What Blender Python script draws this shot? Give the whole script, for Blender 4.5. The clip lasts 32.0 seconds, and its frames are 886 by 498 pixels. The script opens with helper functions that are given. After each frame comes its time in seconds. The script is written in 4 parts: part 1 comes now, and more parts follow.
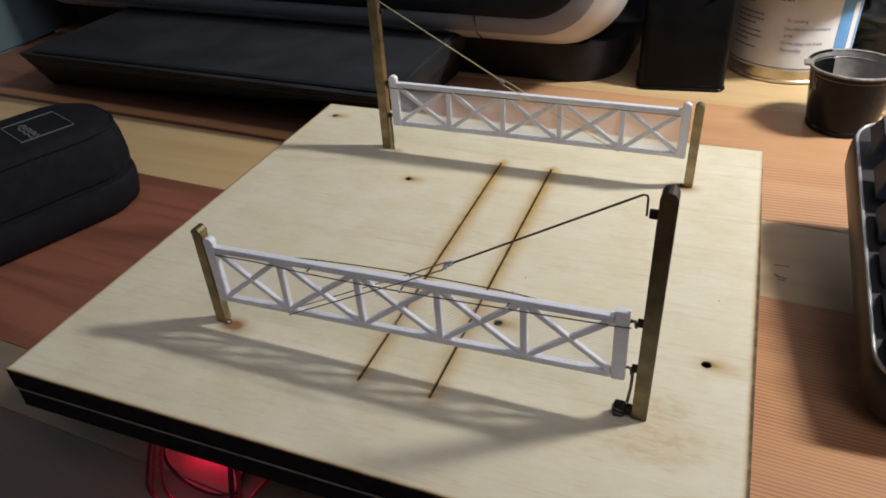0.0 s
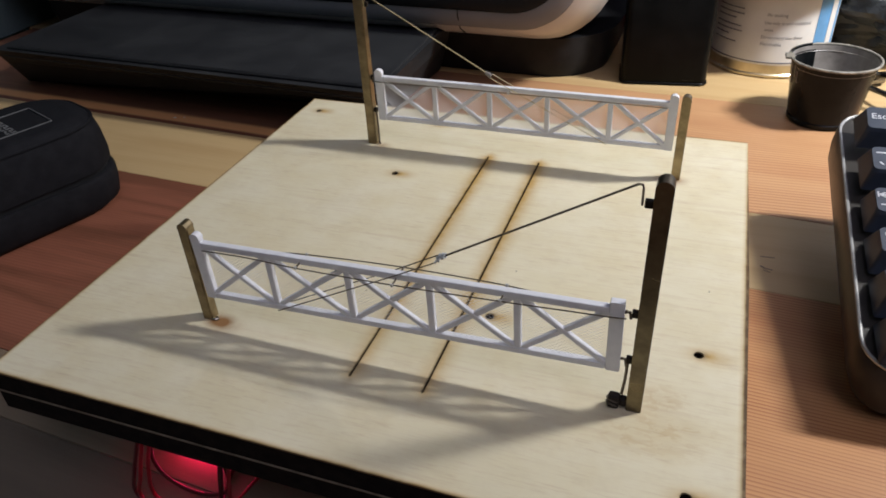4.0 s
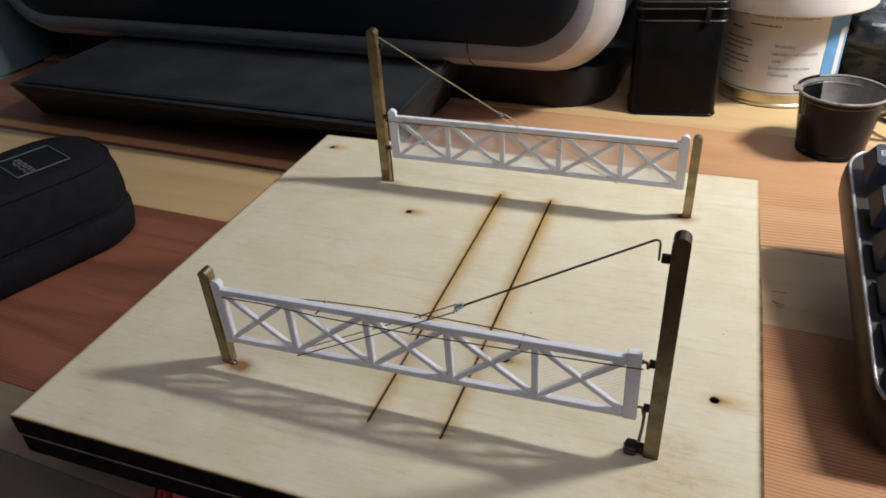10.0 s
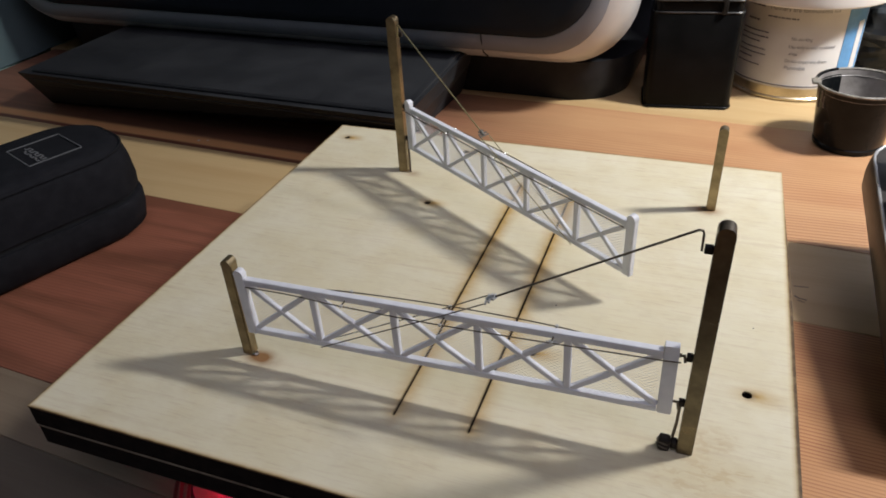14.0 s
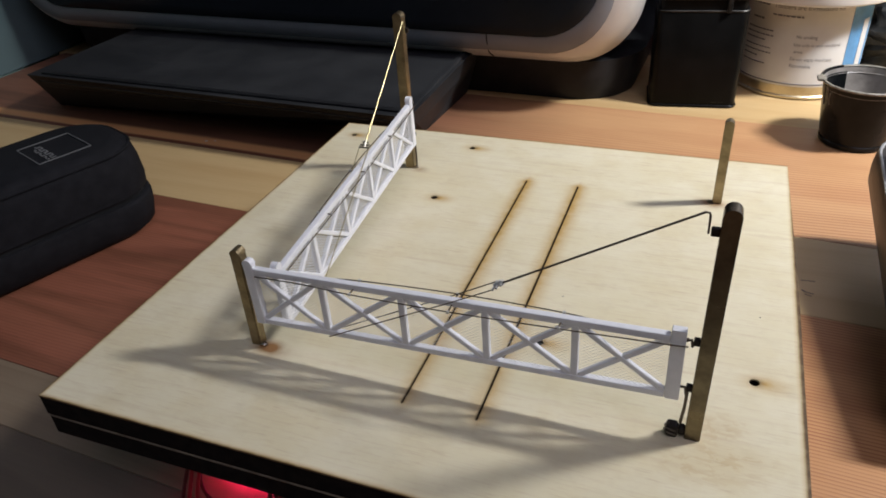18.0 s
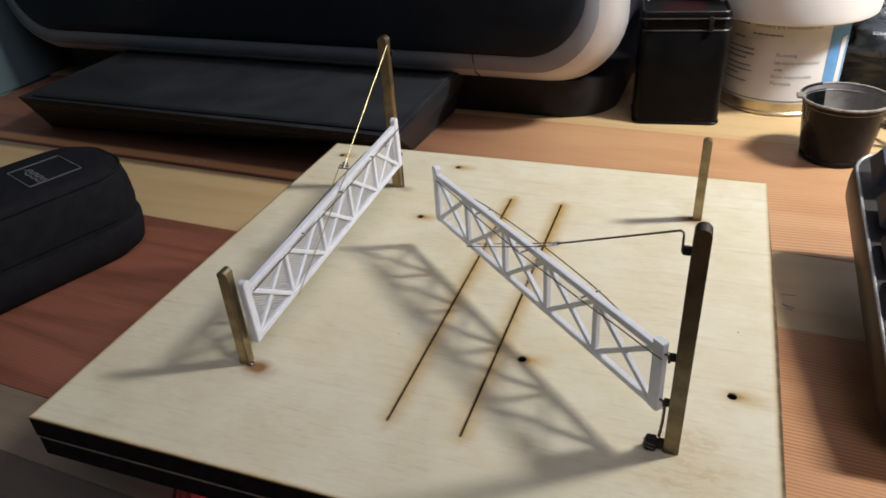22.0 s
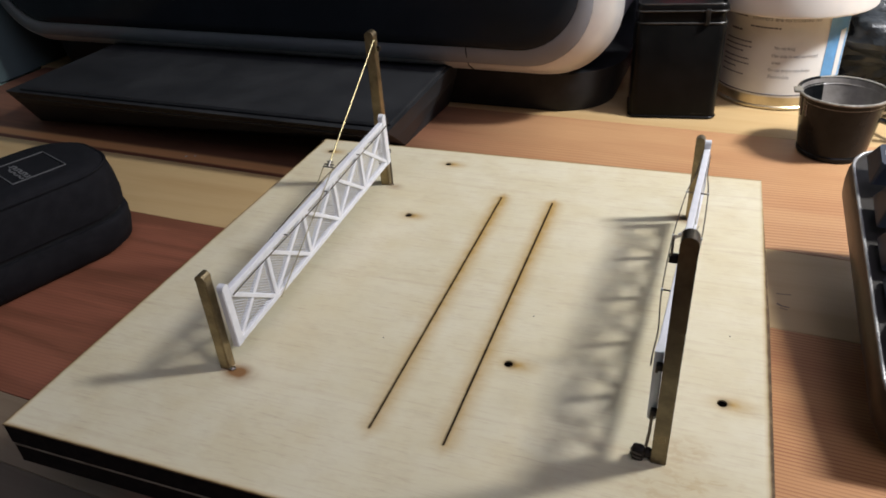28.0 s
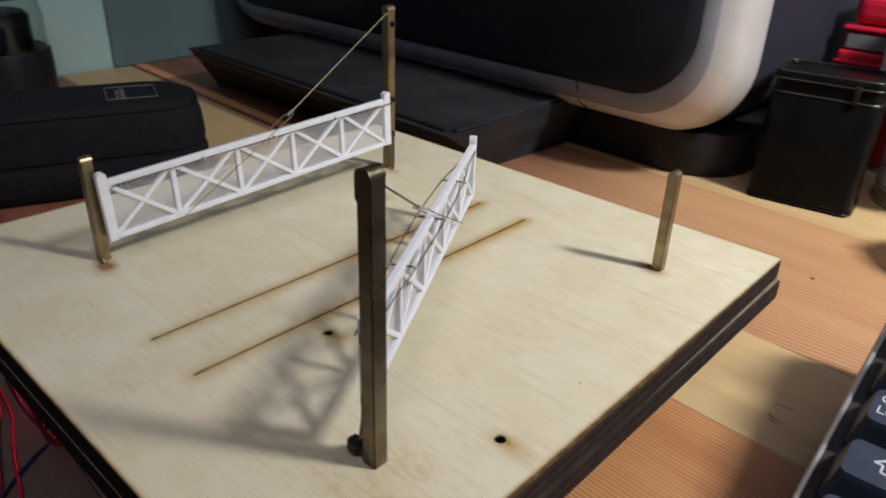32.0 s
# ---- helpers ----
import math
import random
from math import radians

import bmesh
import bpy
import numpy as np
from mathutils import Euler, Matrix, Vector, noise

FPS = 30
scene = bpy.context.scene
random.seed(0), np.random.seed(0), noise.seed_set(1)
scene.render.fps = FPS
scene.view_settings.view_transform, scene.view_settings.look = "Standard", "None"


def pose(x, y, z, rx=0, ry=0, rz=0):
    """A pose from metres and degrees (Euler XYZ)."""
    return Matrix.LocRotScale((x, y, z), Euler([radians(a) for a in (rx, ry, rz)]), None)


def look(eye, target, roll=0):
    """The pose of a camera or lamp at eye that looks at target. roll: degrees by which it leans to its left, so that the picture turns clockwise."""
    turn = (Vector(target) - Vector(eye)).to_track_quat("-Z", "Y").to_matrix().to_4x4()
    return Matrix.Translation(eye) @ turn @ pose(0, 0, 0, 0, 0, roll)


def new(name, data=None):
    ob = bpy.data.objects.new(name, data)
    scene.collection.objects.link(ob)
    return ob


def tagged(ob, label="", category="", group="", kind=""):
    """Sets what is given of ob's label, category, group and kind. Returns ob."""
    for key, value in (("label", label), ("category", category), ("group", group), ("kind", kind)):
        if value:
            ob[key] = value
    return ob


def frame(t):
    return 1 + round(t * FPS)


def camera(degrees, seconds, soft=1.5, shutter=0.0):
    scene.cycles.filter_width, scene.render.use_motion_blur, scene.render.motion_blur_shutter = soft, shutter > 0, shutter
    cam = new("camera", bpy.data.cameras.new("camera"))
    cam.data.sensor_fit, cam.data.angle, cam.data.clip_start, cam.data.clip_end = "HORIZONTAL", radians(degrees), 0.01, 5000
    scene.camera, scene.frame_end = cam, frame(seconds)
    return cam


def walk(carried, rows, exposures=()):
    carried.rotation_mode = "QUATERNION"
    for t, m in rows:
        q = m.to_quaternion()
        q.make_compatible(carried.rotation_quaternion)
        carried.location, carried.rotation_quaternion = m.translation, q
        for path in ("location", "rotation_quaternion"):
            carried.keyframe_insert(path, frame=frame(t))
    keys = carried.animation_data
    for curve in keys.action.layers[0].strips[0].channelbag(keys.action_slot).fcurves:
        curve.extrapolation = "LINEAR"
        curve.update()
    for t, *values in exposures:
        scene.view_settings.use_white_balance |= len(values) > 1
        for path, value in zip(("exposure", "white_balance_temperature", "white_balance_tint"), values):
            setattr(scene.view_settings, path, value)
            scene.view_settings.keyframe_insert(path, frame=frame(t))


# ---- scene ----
cam = camera(63.0, 32.0, soft=1.75, shutter=0.4)
# seconds, eye in metres, yaw, pitch and roll in degrees
PATH = [
    (0, 0.0853, -0.1303, 0.1985, 23.17, -34.25, -3.70),
    (0.5, 0.0861, -0.1307, 0.1996, 22.41, -34.10, -3.58),
    (1, 0.0836, -0.1300, 0.1943, 21.80, -33.68, -3.06),
    (1.5, 0.0824, -0.1300, 0.1928, 21.53, -33.78, -3.29),
    (2, 0.0827, -0.1285, 0.1937, 21.29, -34.12, -3.43),
    (2.5, 0.0821, -0.1294, 0.1932, 21.24, -34.21, -3.28),
    (3, 0.0804, -0.1316, 0.1944, 21.06, -34.37, -3.03),
    (3.5, 0.0819, -0.1304, 0.1958, 21.23, -34.56, -3.14),
    (5.5, 0.0820, -0.1318, 0.1971, 21.29, -34.04, -3.55),
    (6, 0.0838, -0.1298, 0.2000, 21.28, -33.92, -3.76),
    (6.5, 0.0825, -0.1308, 0.2016, 21.30, -33.92, -3.72),
    (7, 0.0816, -0.1303, 0.2002, 21.24, -33.74, -3.86),
    (7.5, 0.0810, -0.1282, 0.2022, 21.30, -33.78, -3.81),
    (8, 0.0786, -0.1298, 0.2040, 21.29, -33.47, -3.46),
    (8.5, 0.0770, -0.1308, 0.2034, 21.18, -33.36, -3.31),
    (9, 0.0760, -0.1317, 0.2014, 21.73, -33.08, -3.79),
    (9.5, 0.0794, -0.1303, 0.2024, 21.84, -33.12, -4.38),
    (10, 0.0787, -0.1294, 0.2050, 21.80, -33.04, -3.71),
    (10.5, 0.0754, -0.1293, 0.2037, 21.72, -33.11, -3.56),
    (11, 0.0737, -0.1295, 0.2024, 21.72, -33.08, -3.56),
    (11.5, 0.0728, -0.1298, 0.1993, 21.71, -33.38, -3.68),
    (12, 0.0728, -0.1287, 0.2014, 21.88, -33.75, -3.84),
    (12.5, 0.0735, -0.1278, 0.2050, 21.87, -33.71, -3.38),
    (13, 0.0716, -0.1292, 0.2039, 21.84, -33.53, -3.36),
    (13.5, 0.0704, -0.1291, 0.2030, 21.83, -33.43, -3.38),
    (14, 0.0700, -0.1296, 0.2021, 21.83, -33.46, -3.37),
    (14.5, 0.0680, -0.1306, 0.2007, 21.81, -33.36, -3.41),
    (16.5, 0.0704, -0.1317, 0.2027, 22.16, -33.02, -3.87),
    (17, 0.0702, -0.1322, 0.2022, 22.21, -32.94, -3.78),
    (17.5, 0.0710, -0.1326, 0.2013, 22.36, -32.92, -3.87),
    (18, 0.0706, -0.1335, 0.1986, 22.30, -32.92, -3.80),
    (18.5, 0.0742, -0.1322, 0.2003, 22.02, -32.46, -3.54),
    (19, 0.0745, -0.1322, 0.2013, 22.00, -32.25, -3.52),
    (19.5, 0.0728, -0.1322, 0.2015, 21.89, -32.16, -3.32),
    (20, 0.0726, -0.1323, 0.2025, 21.84, -32.04, -3.42),
    (20.5, 0.0718, -0.1330, 0.2013, 21.75, -31.92, -3.22),
    (21, 0.0711, -0.1349, 0.2016, 21.60, -31.81, -3.21),
    (21.5, 0.0723, -0.1348, 0.1995, 21.51, -31.71, -3.56),
    (22, 0.0747, -0.1354, 0.2019, 21.57, -31.73, -3.96),
    (22.5, 0.0746, -0.1343, 0.2010, 21.59, -31.56, -3.70),
    (23, 0.0754, -0.1341, 0.2018, 21.46, -31.57, -3.65),
    (23.5, 0.0745, -0.1340, 0.2007, 21.49, -31.53, -3.99),
    (24, 0.0746, -0.1337, 0.2000, 21.37, -31.53, -4.11),
    (24.5, 0.0758, -0.1333, 0.2002, 21.38, -31.52, -4.13),
    (25, 0.0766, -0.1313, 0.2010, 21.31, -31.64, -3.98),
    (25.5, 0.0759, -0.1311, 0.2004, 21.21, -31.62, -3.83),
    (27.5, 0.0789, -0.1297, 0.1999, 21.57, -32.56, -4.51),
    (28, 0.0770, -0.1275, 0.2019, 21.63, -32.49, -4.01),
    (28.5, 0.0721, -0.1306, 0.2020, 21.51, -32.38, -3.51),
    (29, 0.0709, -0.1302, 0.2001, 21.50, -32.28, -3.54),
    (29.5, 0.0708, -0.1309, 0.1987, 21.49, -32.35, -3.83),
    (30, 0.0767, -0.1262, 0.1976, 21.60, -32.48, -3.93),
    (30.5, 0.0878, -0.1237, 0.1966, 22.79, -31.40, -1.97),
    (31, 0.1105, -0.1106, 0.1974, 27.31, -29.72, -1.15),
    (31.5, 0.1451, -0.0914, 0.1848, 33.81, -28.85, -0.59),
    (32, 0.1699, -0.0696, 0.1647, 42.09, -26.81, 1.94),
]


def eye_pose(x, y, z, yaw, pitch, roll):
    return pose(x, y, z, 0, 0, yaw) @ pose(0, 0, 0, 90 + pitch, 0, 0) @ pose(0, 0, 0, 0, 0, roll)


walk(cam, [(t, eye_pose(*row)) for t, *row in PATH], [(0, 0.0), (3, 0.03), (6, 0.0), (13, 0.02), (18, 0.04), (22, 0.06), (25, 0.05), (30, 0.0), (31, -0.04), (32, -0.13)])

# ---- light ----
MM = 0.001
BOARD = 50.0      # top of the plywood board above the desk, mm
scene.view_settings.exposure = 0.0

world = bpy.data.worlds.new("world")
world.use_nodes = True
world.node_tree.nodes["Background"].inputs[0].default_value = (0.55, 0.72, 0.85, 1)
world.node_tree.nodes["Background"].inputs[1].default_value = 0.044
scene.world = world


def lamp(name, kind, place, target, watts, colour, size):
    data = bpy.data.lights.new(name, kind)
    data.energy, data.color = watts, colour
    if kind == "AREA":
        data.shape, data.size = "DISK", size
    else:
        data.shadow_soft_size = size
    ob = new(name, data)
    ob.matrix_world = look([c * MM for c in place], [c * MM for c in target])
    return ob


# the desk lamp beside the keyboard and an added soft fill, its source unseen
tube_lamp = lamp("desk_lamp_light", "AREA", (520, 290, 590), (520, 290, 0), 12.1, (0.965, 0.967, 0.985), 0.22)
tube_lamp.data.shape, tube_lamp.data.size_y = "RECTANGLE", 0.07
tube_lamp.matrix_world = pose(0.520, 0.290, 0.590, 36, -12, 15)
lamp("room_fill", "AREA", (650, -550, 1450), (50, 150, 0), 5.3, (0.92, 0.87, 1.12), 1.1)


# ---- materials ----
class Nodes:
    """A short way to write node trees."""

    def __init__(self, name):
        self.mat = bpy.data.materials.new(name)
        self.mat.use_nodes = True
        self.tree = self.mat.node_tree
        self.bsdf = self.tree.nodes["Principled BSDF"]

    def add(self, kind):
        return self.tree.nodes.new(kind)

    def link(self, a, b):
        self.tree.links.new(a, b)

    def put(self, socket, value):
        if isinstance(value, bpy.types.NodeSocket):
            self.link(value, socket)
        else:
            socket.default_value = value

    def math(self, op, a, b=0.0, clamp=False):
        node = self.add("ShaderNodeMath")
        node.operation, node.use_clamp = op, clamp
        self.put(node.inputs[0], a)
        self.put(node.inputs[1], b)
        return node.outputs[0]

    def mix(self, fac, a, b):
        node = self.add("ShaderNodeMix")
        node.data_type = "RGBA"
        self.put(node.inputs[0], fac)
        self.put(node.inputs[6], a)
        self.put(node.inputs[7], b)
        return node.outputs[2]

    def coords(self, scale=(1, 1, 1), turn=0.0):
        tex = self.add("ShaderNodeTexCoord")
        mapping = self.add("ShaderNodeMapping")
        mapping.inputs["Scale"].default_value = scale
        mapping.inputs["Rotation"].default_value = (0, 0, radians(turn))
        self.link(tex.outputs["Object"], mapping.inputs[0])
        return mapping.outputs[0]

    def noise(self, vector, scale, detail=4.0, rough=0.55, twist=0.0):
        node = self.add("ShaderNodeTexNoise")
        self.link(vector, node.inputs["Vector"])
        node.inputs["Scale"].default_value = scale
        node.inputs["Detail"].default_value = detail
        node.inputs["Roughness"].default_value = rough
        node.inputs["Distortion"].default_value = twist
        return node.outputs[0]

    def ramp(self, value, *stops):
        node = self.add("ShaderNodeValToRGB")
        self.link(value, node.inputs[0])
        el = node.color_ramp.elements
        while len(el) < len(stops):
            el.new(0.5)
        for e, (at, colour) in zip(el, stops):
            e.position = at
            e.color = (*colour, 1) if len(colour) == 3 else colour
        return node.outputs[0]

    def bump(self, height, strength, depth):
        node = self.add("ShaderNodeBump")
        node.inputs["Strength"].default_value = strength
        node.inputs["Distance"].default_value = depth
        self.link(height, node.inputs["Height"])
        self.link(node.outputs[0], self.bsdf.inputs["Normal"])

    def done(self, colour, rough, metal=0.0):
        self.put(self.bsdf.inputs["Base Color"], colour)
        self.put(self.bsdf.inputs["Roughness"], rough)
        self.put(self.bsdf.inputs["Metallic"], metal)
        return self.mat


def rgba(c):
    return (*c, 1.0)


def surface(name, a, b, rough, metal=0.0, scale=120.0, fine=900.0, bump=0.15, depth=0.0003, spread=0.12, spec=0.5):
    """Two tones in soft patches, a fine grain over them, and uneven gloss."""
    n = Nodes(name)
    v = n.coords()
    broad = n.noise(v, scale, 5.0)
    grain = n.noise(v, fine, 3.0)
    colour = n.mix(n.ramp(broad, (0.35, (0, 0, 0)), (0.68, (1, 1, 1))), rgba(a), rgba(b))
    gloss = n.math("ADD", rough - spread / 2, n.math("MULTIPLY", broad, spread))
    n.bump(grain, bump, depth)
    n.bsdf.inputs["Specular IOR Level"].default_value = spec
    return n.done(colour, gloss, metal)


def plain(name, c, rough, metal=0.0):
    d = tuple(x * 0.8 for x in c)
    return surface(name, c, d, rough, metal)


def pine(name, early, late, pitch, strong, shift, deep=None, sway=0.012, streak=None, calm=None):
    """Pine with growth rings along the plank, wandering and fading; heartwood may deepen towards one end."""
    n = Nodes(name)
    tex = n.add("ShaderNodeTexCoord")
    split = n.add("ShaderNodeSeparateXYZ")
    n.link(tex.outputs["Object"], split.inputs[0])
    bend = n.noise(n.coords((2.2, 7.0, 1.0)), 1.0, 2.0, 0.4)
    ripple = n.noise(n.coords((9.0, 60.0, 1.0)), 1.0, 2.0)
    y = n.math("ADD", split.outputs[1], n.math("MULTIPLY", bend, sway * 6.0))
    y = n.math("ADD", y, n.math("MULTIPLY", ripple, min(0.0022, pitch * 0.5)))
    # one ring every pitch metres: pale early wood, then a sharp dark line
    ring = n.math("FRACT", n.math("ADD", n.math("DIVIDE", y, pitch), shift))
    ring = n.ramp(ring, (0.0, (0.05, 0.05, 0.05)), (0.45, (0.16, 0.16, 0.16)), (0.84, (1, 1, 1)), (1.0, (0.05, 0.05, 0.05)))
    fade = n.ramp(n.noise(n.coords((2.5, 22.0, 1.0)), 1.6, 3.0), (0.34, (0.4, 0.4, 0.4)), (0.60, (1, 1, 1)))
    if calm:
        # rings die away across the plank, towards its flat-sawn side
        far = n.math("DIVIDE", n.math("SUBTRACT", y, calm), 0.045, clamp=True)
        fade = n.math("MULTIPLY", fade, n.math("SUBTRACT", 1.0, n.math("MULTIPLY", far, 0.8)))
    broad = n.noise(n.coords((1.6, 11.0, 1.0)), 4.0, 4.0)
    fibre = n.noise(n.coords((16.0, 460.0, 40.0)), 2.0, 5.0)
    colour = n.mix(n.math("MULTIPLY", n.math("MULTIPLY", ring, fade), strong), rgba(early), rgba(late))
    colour = n.mix(n.ramp(broad, (0.45, (0, 0, 0)), (0.72, (0.45, 0.45, 0.45))), colour, rgba(late))
    colour = n.mix(n.math("MULTIPLY", fibre, 0.24), colour, rgba(tuple(c * 0.5 for c in late)))
    if deep:
        x = n.math("ADD", split.outputs[0], n.math("MULTIPLY", bend, 0.05))
        side = n.math("DIVIDE", n.math("SUBTRACT", 0.0, x), 0.11, clamp=True)
        dark = n.mix(n.math("MULTIPLY", n.math("MULTIPLY", ring, fade), 0.35), rgba(deep), rgba(tuple(c * 0.62 for c in deep)))
        flame = n.noise(n.coords((5.0, 55.0, 1.0)), 1.2, 4.0, 0.6, 0.8)
        dark = n.mix(n.ramp(flame, (0.42, (0, 0, 0)), (0.62, (0.7, 0.7, 0.7))), dark, rgba(tuple(c * 0.42 for c in deep)))
        colour = n.mix(n.math("MULTIPLY", side, 0.88), colour, dark)
    if streak:
        # a bright resinous band with dark lines beside the glued edge
        off = n.math("SUBTRACT", n.math("ADD", split.outputs[1], n.math("MULTIPLY", bend, 0.012)), streak)
        across = n.math("MULTIPLY", off, 40.0)
        glow = n.ramp(across, (0.10, (0, 0, 0)), (0.22, (0.9, 0.9, 0.9)), (0.50, (0.9, 0.9, 0.9)), (0.66, (0, 0, 0)))
        vein = n.ramp(across, (0.0, (0.5, 0.5, 0.5)), (0.10, (0.9, 0.9, 0.9)), (0.2, (0, 0, 0)))
        glow, vein = n.math("MULTIPLY", glow, side), n.math("MULTIPLY", vein, side)
        colour = n.mix(n.math("MULTIPLY", glow, 0.8), colour, (0.95, 0.47, 0.19, 1))
        colour = n.mix(vein, colour, (0.16, 0.045, 0.025, 1))
    n.bump(n.math("ADD", ring, fibre), 0.12, 0.0004)
    return n.done(colour, n.math("ADD", 0.36, n.math("MULTIPLY", fibre, 0.2)))


M_PINE_RED = pine("pine_heartwood", (0.62, 0.32, 0.13), (0.31, 0.09, 0.032), 0.00185, 1.0, 0.3, (0.29, 0.098, 0.062), 0.006)
# left end: deeper heartwood, darkened as well for the shade under the tray
M_PINE_FLAME = pine("pine_flame_grain", (0.60, 0.345, 0.17), (0.38, 0.155, 0.068), 0.0026, 1.0, 0.7, (0.24, 0.098, 0.06), 0.010, 0.2175, 0.30)
M_PINE_YELLOW = pine("pine_sapwood", (0.64, 0.455, 0.225), (0.53, 0.33, 0.145), 0.021, 0.45, 0.1)
# wood tones of the front planks, darkened for the shade by the board
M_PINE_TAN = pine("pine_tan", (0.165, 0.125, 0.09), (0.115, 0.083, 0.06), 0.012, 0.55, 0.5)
M_PINE_SHADED = pine("pine_shaded", (0.26, 0.195, 0.13), (0.20, 0.14, 0.09), 0.009, 0.6, 0.2)
M_GAP = plain("plank_joint", (0.06, 0.035, 0.02), 0.9)

# places on the board, mm from the front end of the first slot
SLOTS = ((0.0, 0.0, 139.9), (22.4, 0.0, 139.9))
HOLES = ((-97.3, 167.1), (-33.7, 166.2), (-34.2, 115.9), (31.0, 36.7), (93.6, 36.9), (93.7, -13.7))
POSTS = dict(tall_back=(-55.0, 141.2, 70.0), short_back=(78.4, 141.0, 35.4), short_front=(-55.0, 11.8, 36.0), tall_front=(78.5, 11.6, 69.5))
LEFT, RIGHT, FRONT, BACK = -106.8, 106.2, -29.6, 180.6


def plywood():
    """Birch ply with fine grain, a soot stain beside every burnt cut and flux stains at the posts."""
    n = Nodes("birch_plywood")
    tex = n.add("ShaderNodeTexCoord")
    split = n.add("ShaderNodeSeparateXYZ")
    n.link(tex.outputs["Object"], split.inputs[0])
    x, y = n.math("MULTIPLY", split.outputs[0], 1000.0), n.math("MULTIPLY", split.outputs[1], 1000.0)
    fibre = n.noise(n.coords((62.0, 760.0, 40.0), 1.0), 1.5, 6.0, 0.62, 0.3)
    streak = n.noise(n.coords((13.0, 270.0, 40.0), 1.0), 1.3, 4.0)
    broad = n.noise(n.coords((11.0, 22.0, 5.0)), 2.4, 5.0, 0.6)
    mottled = n.noise(n.coords(), 55.0, 5.0, 0.62)
    blotch = n.noise(n.coords((1.0, 1.5, 1.0)), 130.0, 4.0, 0.6)
    colour = n.mix(n.ramp(broad, (0.34, (0, 0, 0)), (0.66, (1, 1, 1))), (0.81, 0.74, 0.545, 1), (0.76, 0.68, 0.465, 1))
    colour = n.mix(n.ramp(mottled, (0.44, (0, 0, 0)), (0.68, (0.8, 0.8, 0.8))), colour, (0.73, 0.635, 0.415, 1))
    colour = n.mix(n.ramp(blotch, (0.50, (0, 0, 0)), (0.74, (0.40, 0.40, 0.40))), colour, (0.66, 0.57, 0.39, 1))
    colour = n.mix(n.ramp(streak, (0.56, (0, 0, 0)), (0.78, (0.30, 0.30, 0.30))), colour, (0.54, 0.39, 0.24, 1))
    colour = n.mix(n.ramp(fibre, (0.52, (0, 0, 0)), (0.74, (0.27, 0.27, 0.27))), colour, (0.53, 0.37, 0.24, 1))
    pore = n.noise(n.coords((95.0, 1150.0, 40.0), 1.0), 1.2, 2.0, 0.5, 0.2)
    worn = n.math("MULTIPLY", n.ramp(pore, (0.60, (0, 0, 0)), (0.72, (0.26, 0.26, 0.26))), n.ramp(mottled, (0.36, (0.2, 0.2, 0.2)), (0.62, (1, 1, 1))))
    colour = n.mix(worn, colour, (0.43, 0.27, 0.16, 1))
    ragged = n.math("ADD", 0.45, n.math("MULTIPLY", n.noise(n.coords(), 260.0, 4.0), 1.1))

    def falloff(distance, reach):
        t = n.math("SUBTRACT", 1.0, n.math("DIVIDE", distance, reach), clamp=True)
        return n.math("MULTIPLY", n.math("POWER", t, 1.6), ragged, clamp=True)

    def ball(cx, cy, sx=1.0, sy=1.0):
        dx = n.math("MULTIPLY", n.math("SUBTRACT", x, cx), sx)
        dy = n.math("MULTIPLY", n.math("SUBTRACT", y, cy), sy)
        return n.math("SQRT", n.math("ADD", n.math("MULTIPLY", dx, dx), n.math("MULTIPLY", dy, dy)))

    soot = None
    for cx, y0, y1 in SLOTS:
        dx = n.math("ABSOLUTE", n.math("SUBTRACT", x, cx + 0.5))
        out = n.math("MAXIMUM", n.math("SUBTRACT", y0, y), n.math("SUBTRACT", y, y1))
        out = n.math("MAXIMUM", out, 0.0)
        d = n.math("ADD", dx, out)
        f = n.math("MULTIPLY", falloff(d, 6.4), n.math("ADD", 0.7, n.math("MULTIPLY", y, 0.0035)))
        soot = f if soot is None else n.math("MAXIMUM", soot, f)
    for cx, cy in HOLES:
        soot = n.math("MAXIMUM", soot, n.math("MULTIPLY", falloff(ball(cx + 2.4, cy, 0.72, 1.4), 7.0), 1.1))
    edge = n.math("MINIMUM", n.math("MINIMUM", n.math("SUBTRACT", x, LEFT), n.math("SUBTRACT", RIGHT, x)), n.math("MINIMUM", n.math("SUBTRACT", y, FRONT), n.math("SUBTRACT", BACK, y)))
    soot = n.math("MAXIMUM", soot, n.math("MULTIPLY", falloff(edge, 1.9), 1.0))
    colour = n.mix(soot, colour, (0.52, 0.33, 0.105, 1))
    char = None
    for cx, y0, y1 in SLOTS:
        dx = n.math("ABSOLUTE", n.math("SUBTRACT", x, cx))
        out = n.math("MAXIMUM", n.math("SUBTRACT", y0, y), n.math("SUBTRACT", y, y1))
        f = n.math("MULTIPLY", falloff(n.math("ADD", dx, n.math("MAXIMUM", out, 0.0)), 0.9), 1.3, clamp=True)
        char = f if char is None else n.math("MAXIMUM", char, f)
    for cx, cy in HOLES:
        char = n.math("MAXIMUM", char, falloff(ball(cx + 0.6, cy), 2.9))
    char = n.math("MAXIMUM", char, n.math("MULTIPLY", falloff(edge, 0.9), 0.9))
    colour = n.mix(char, colour, (0.05, 0.022, 0.008, 1))
    flux = None
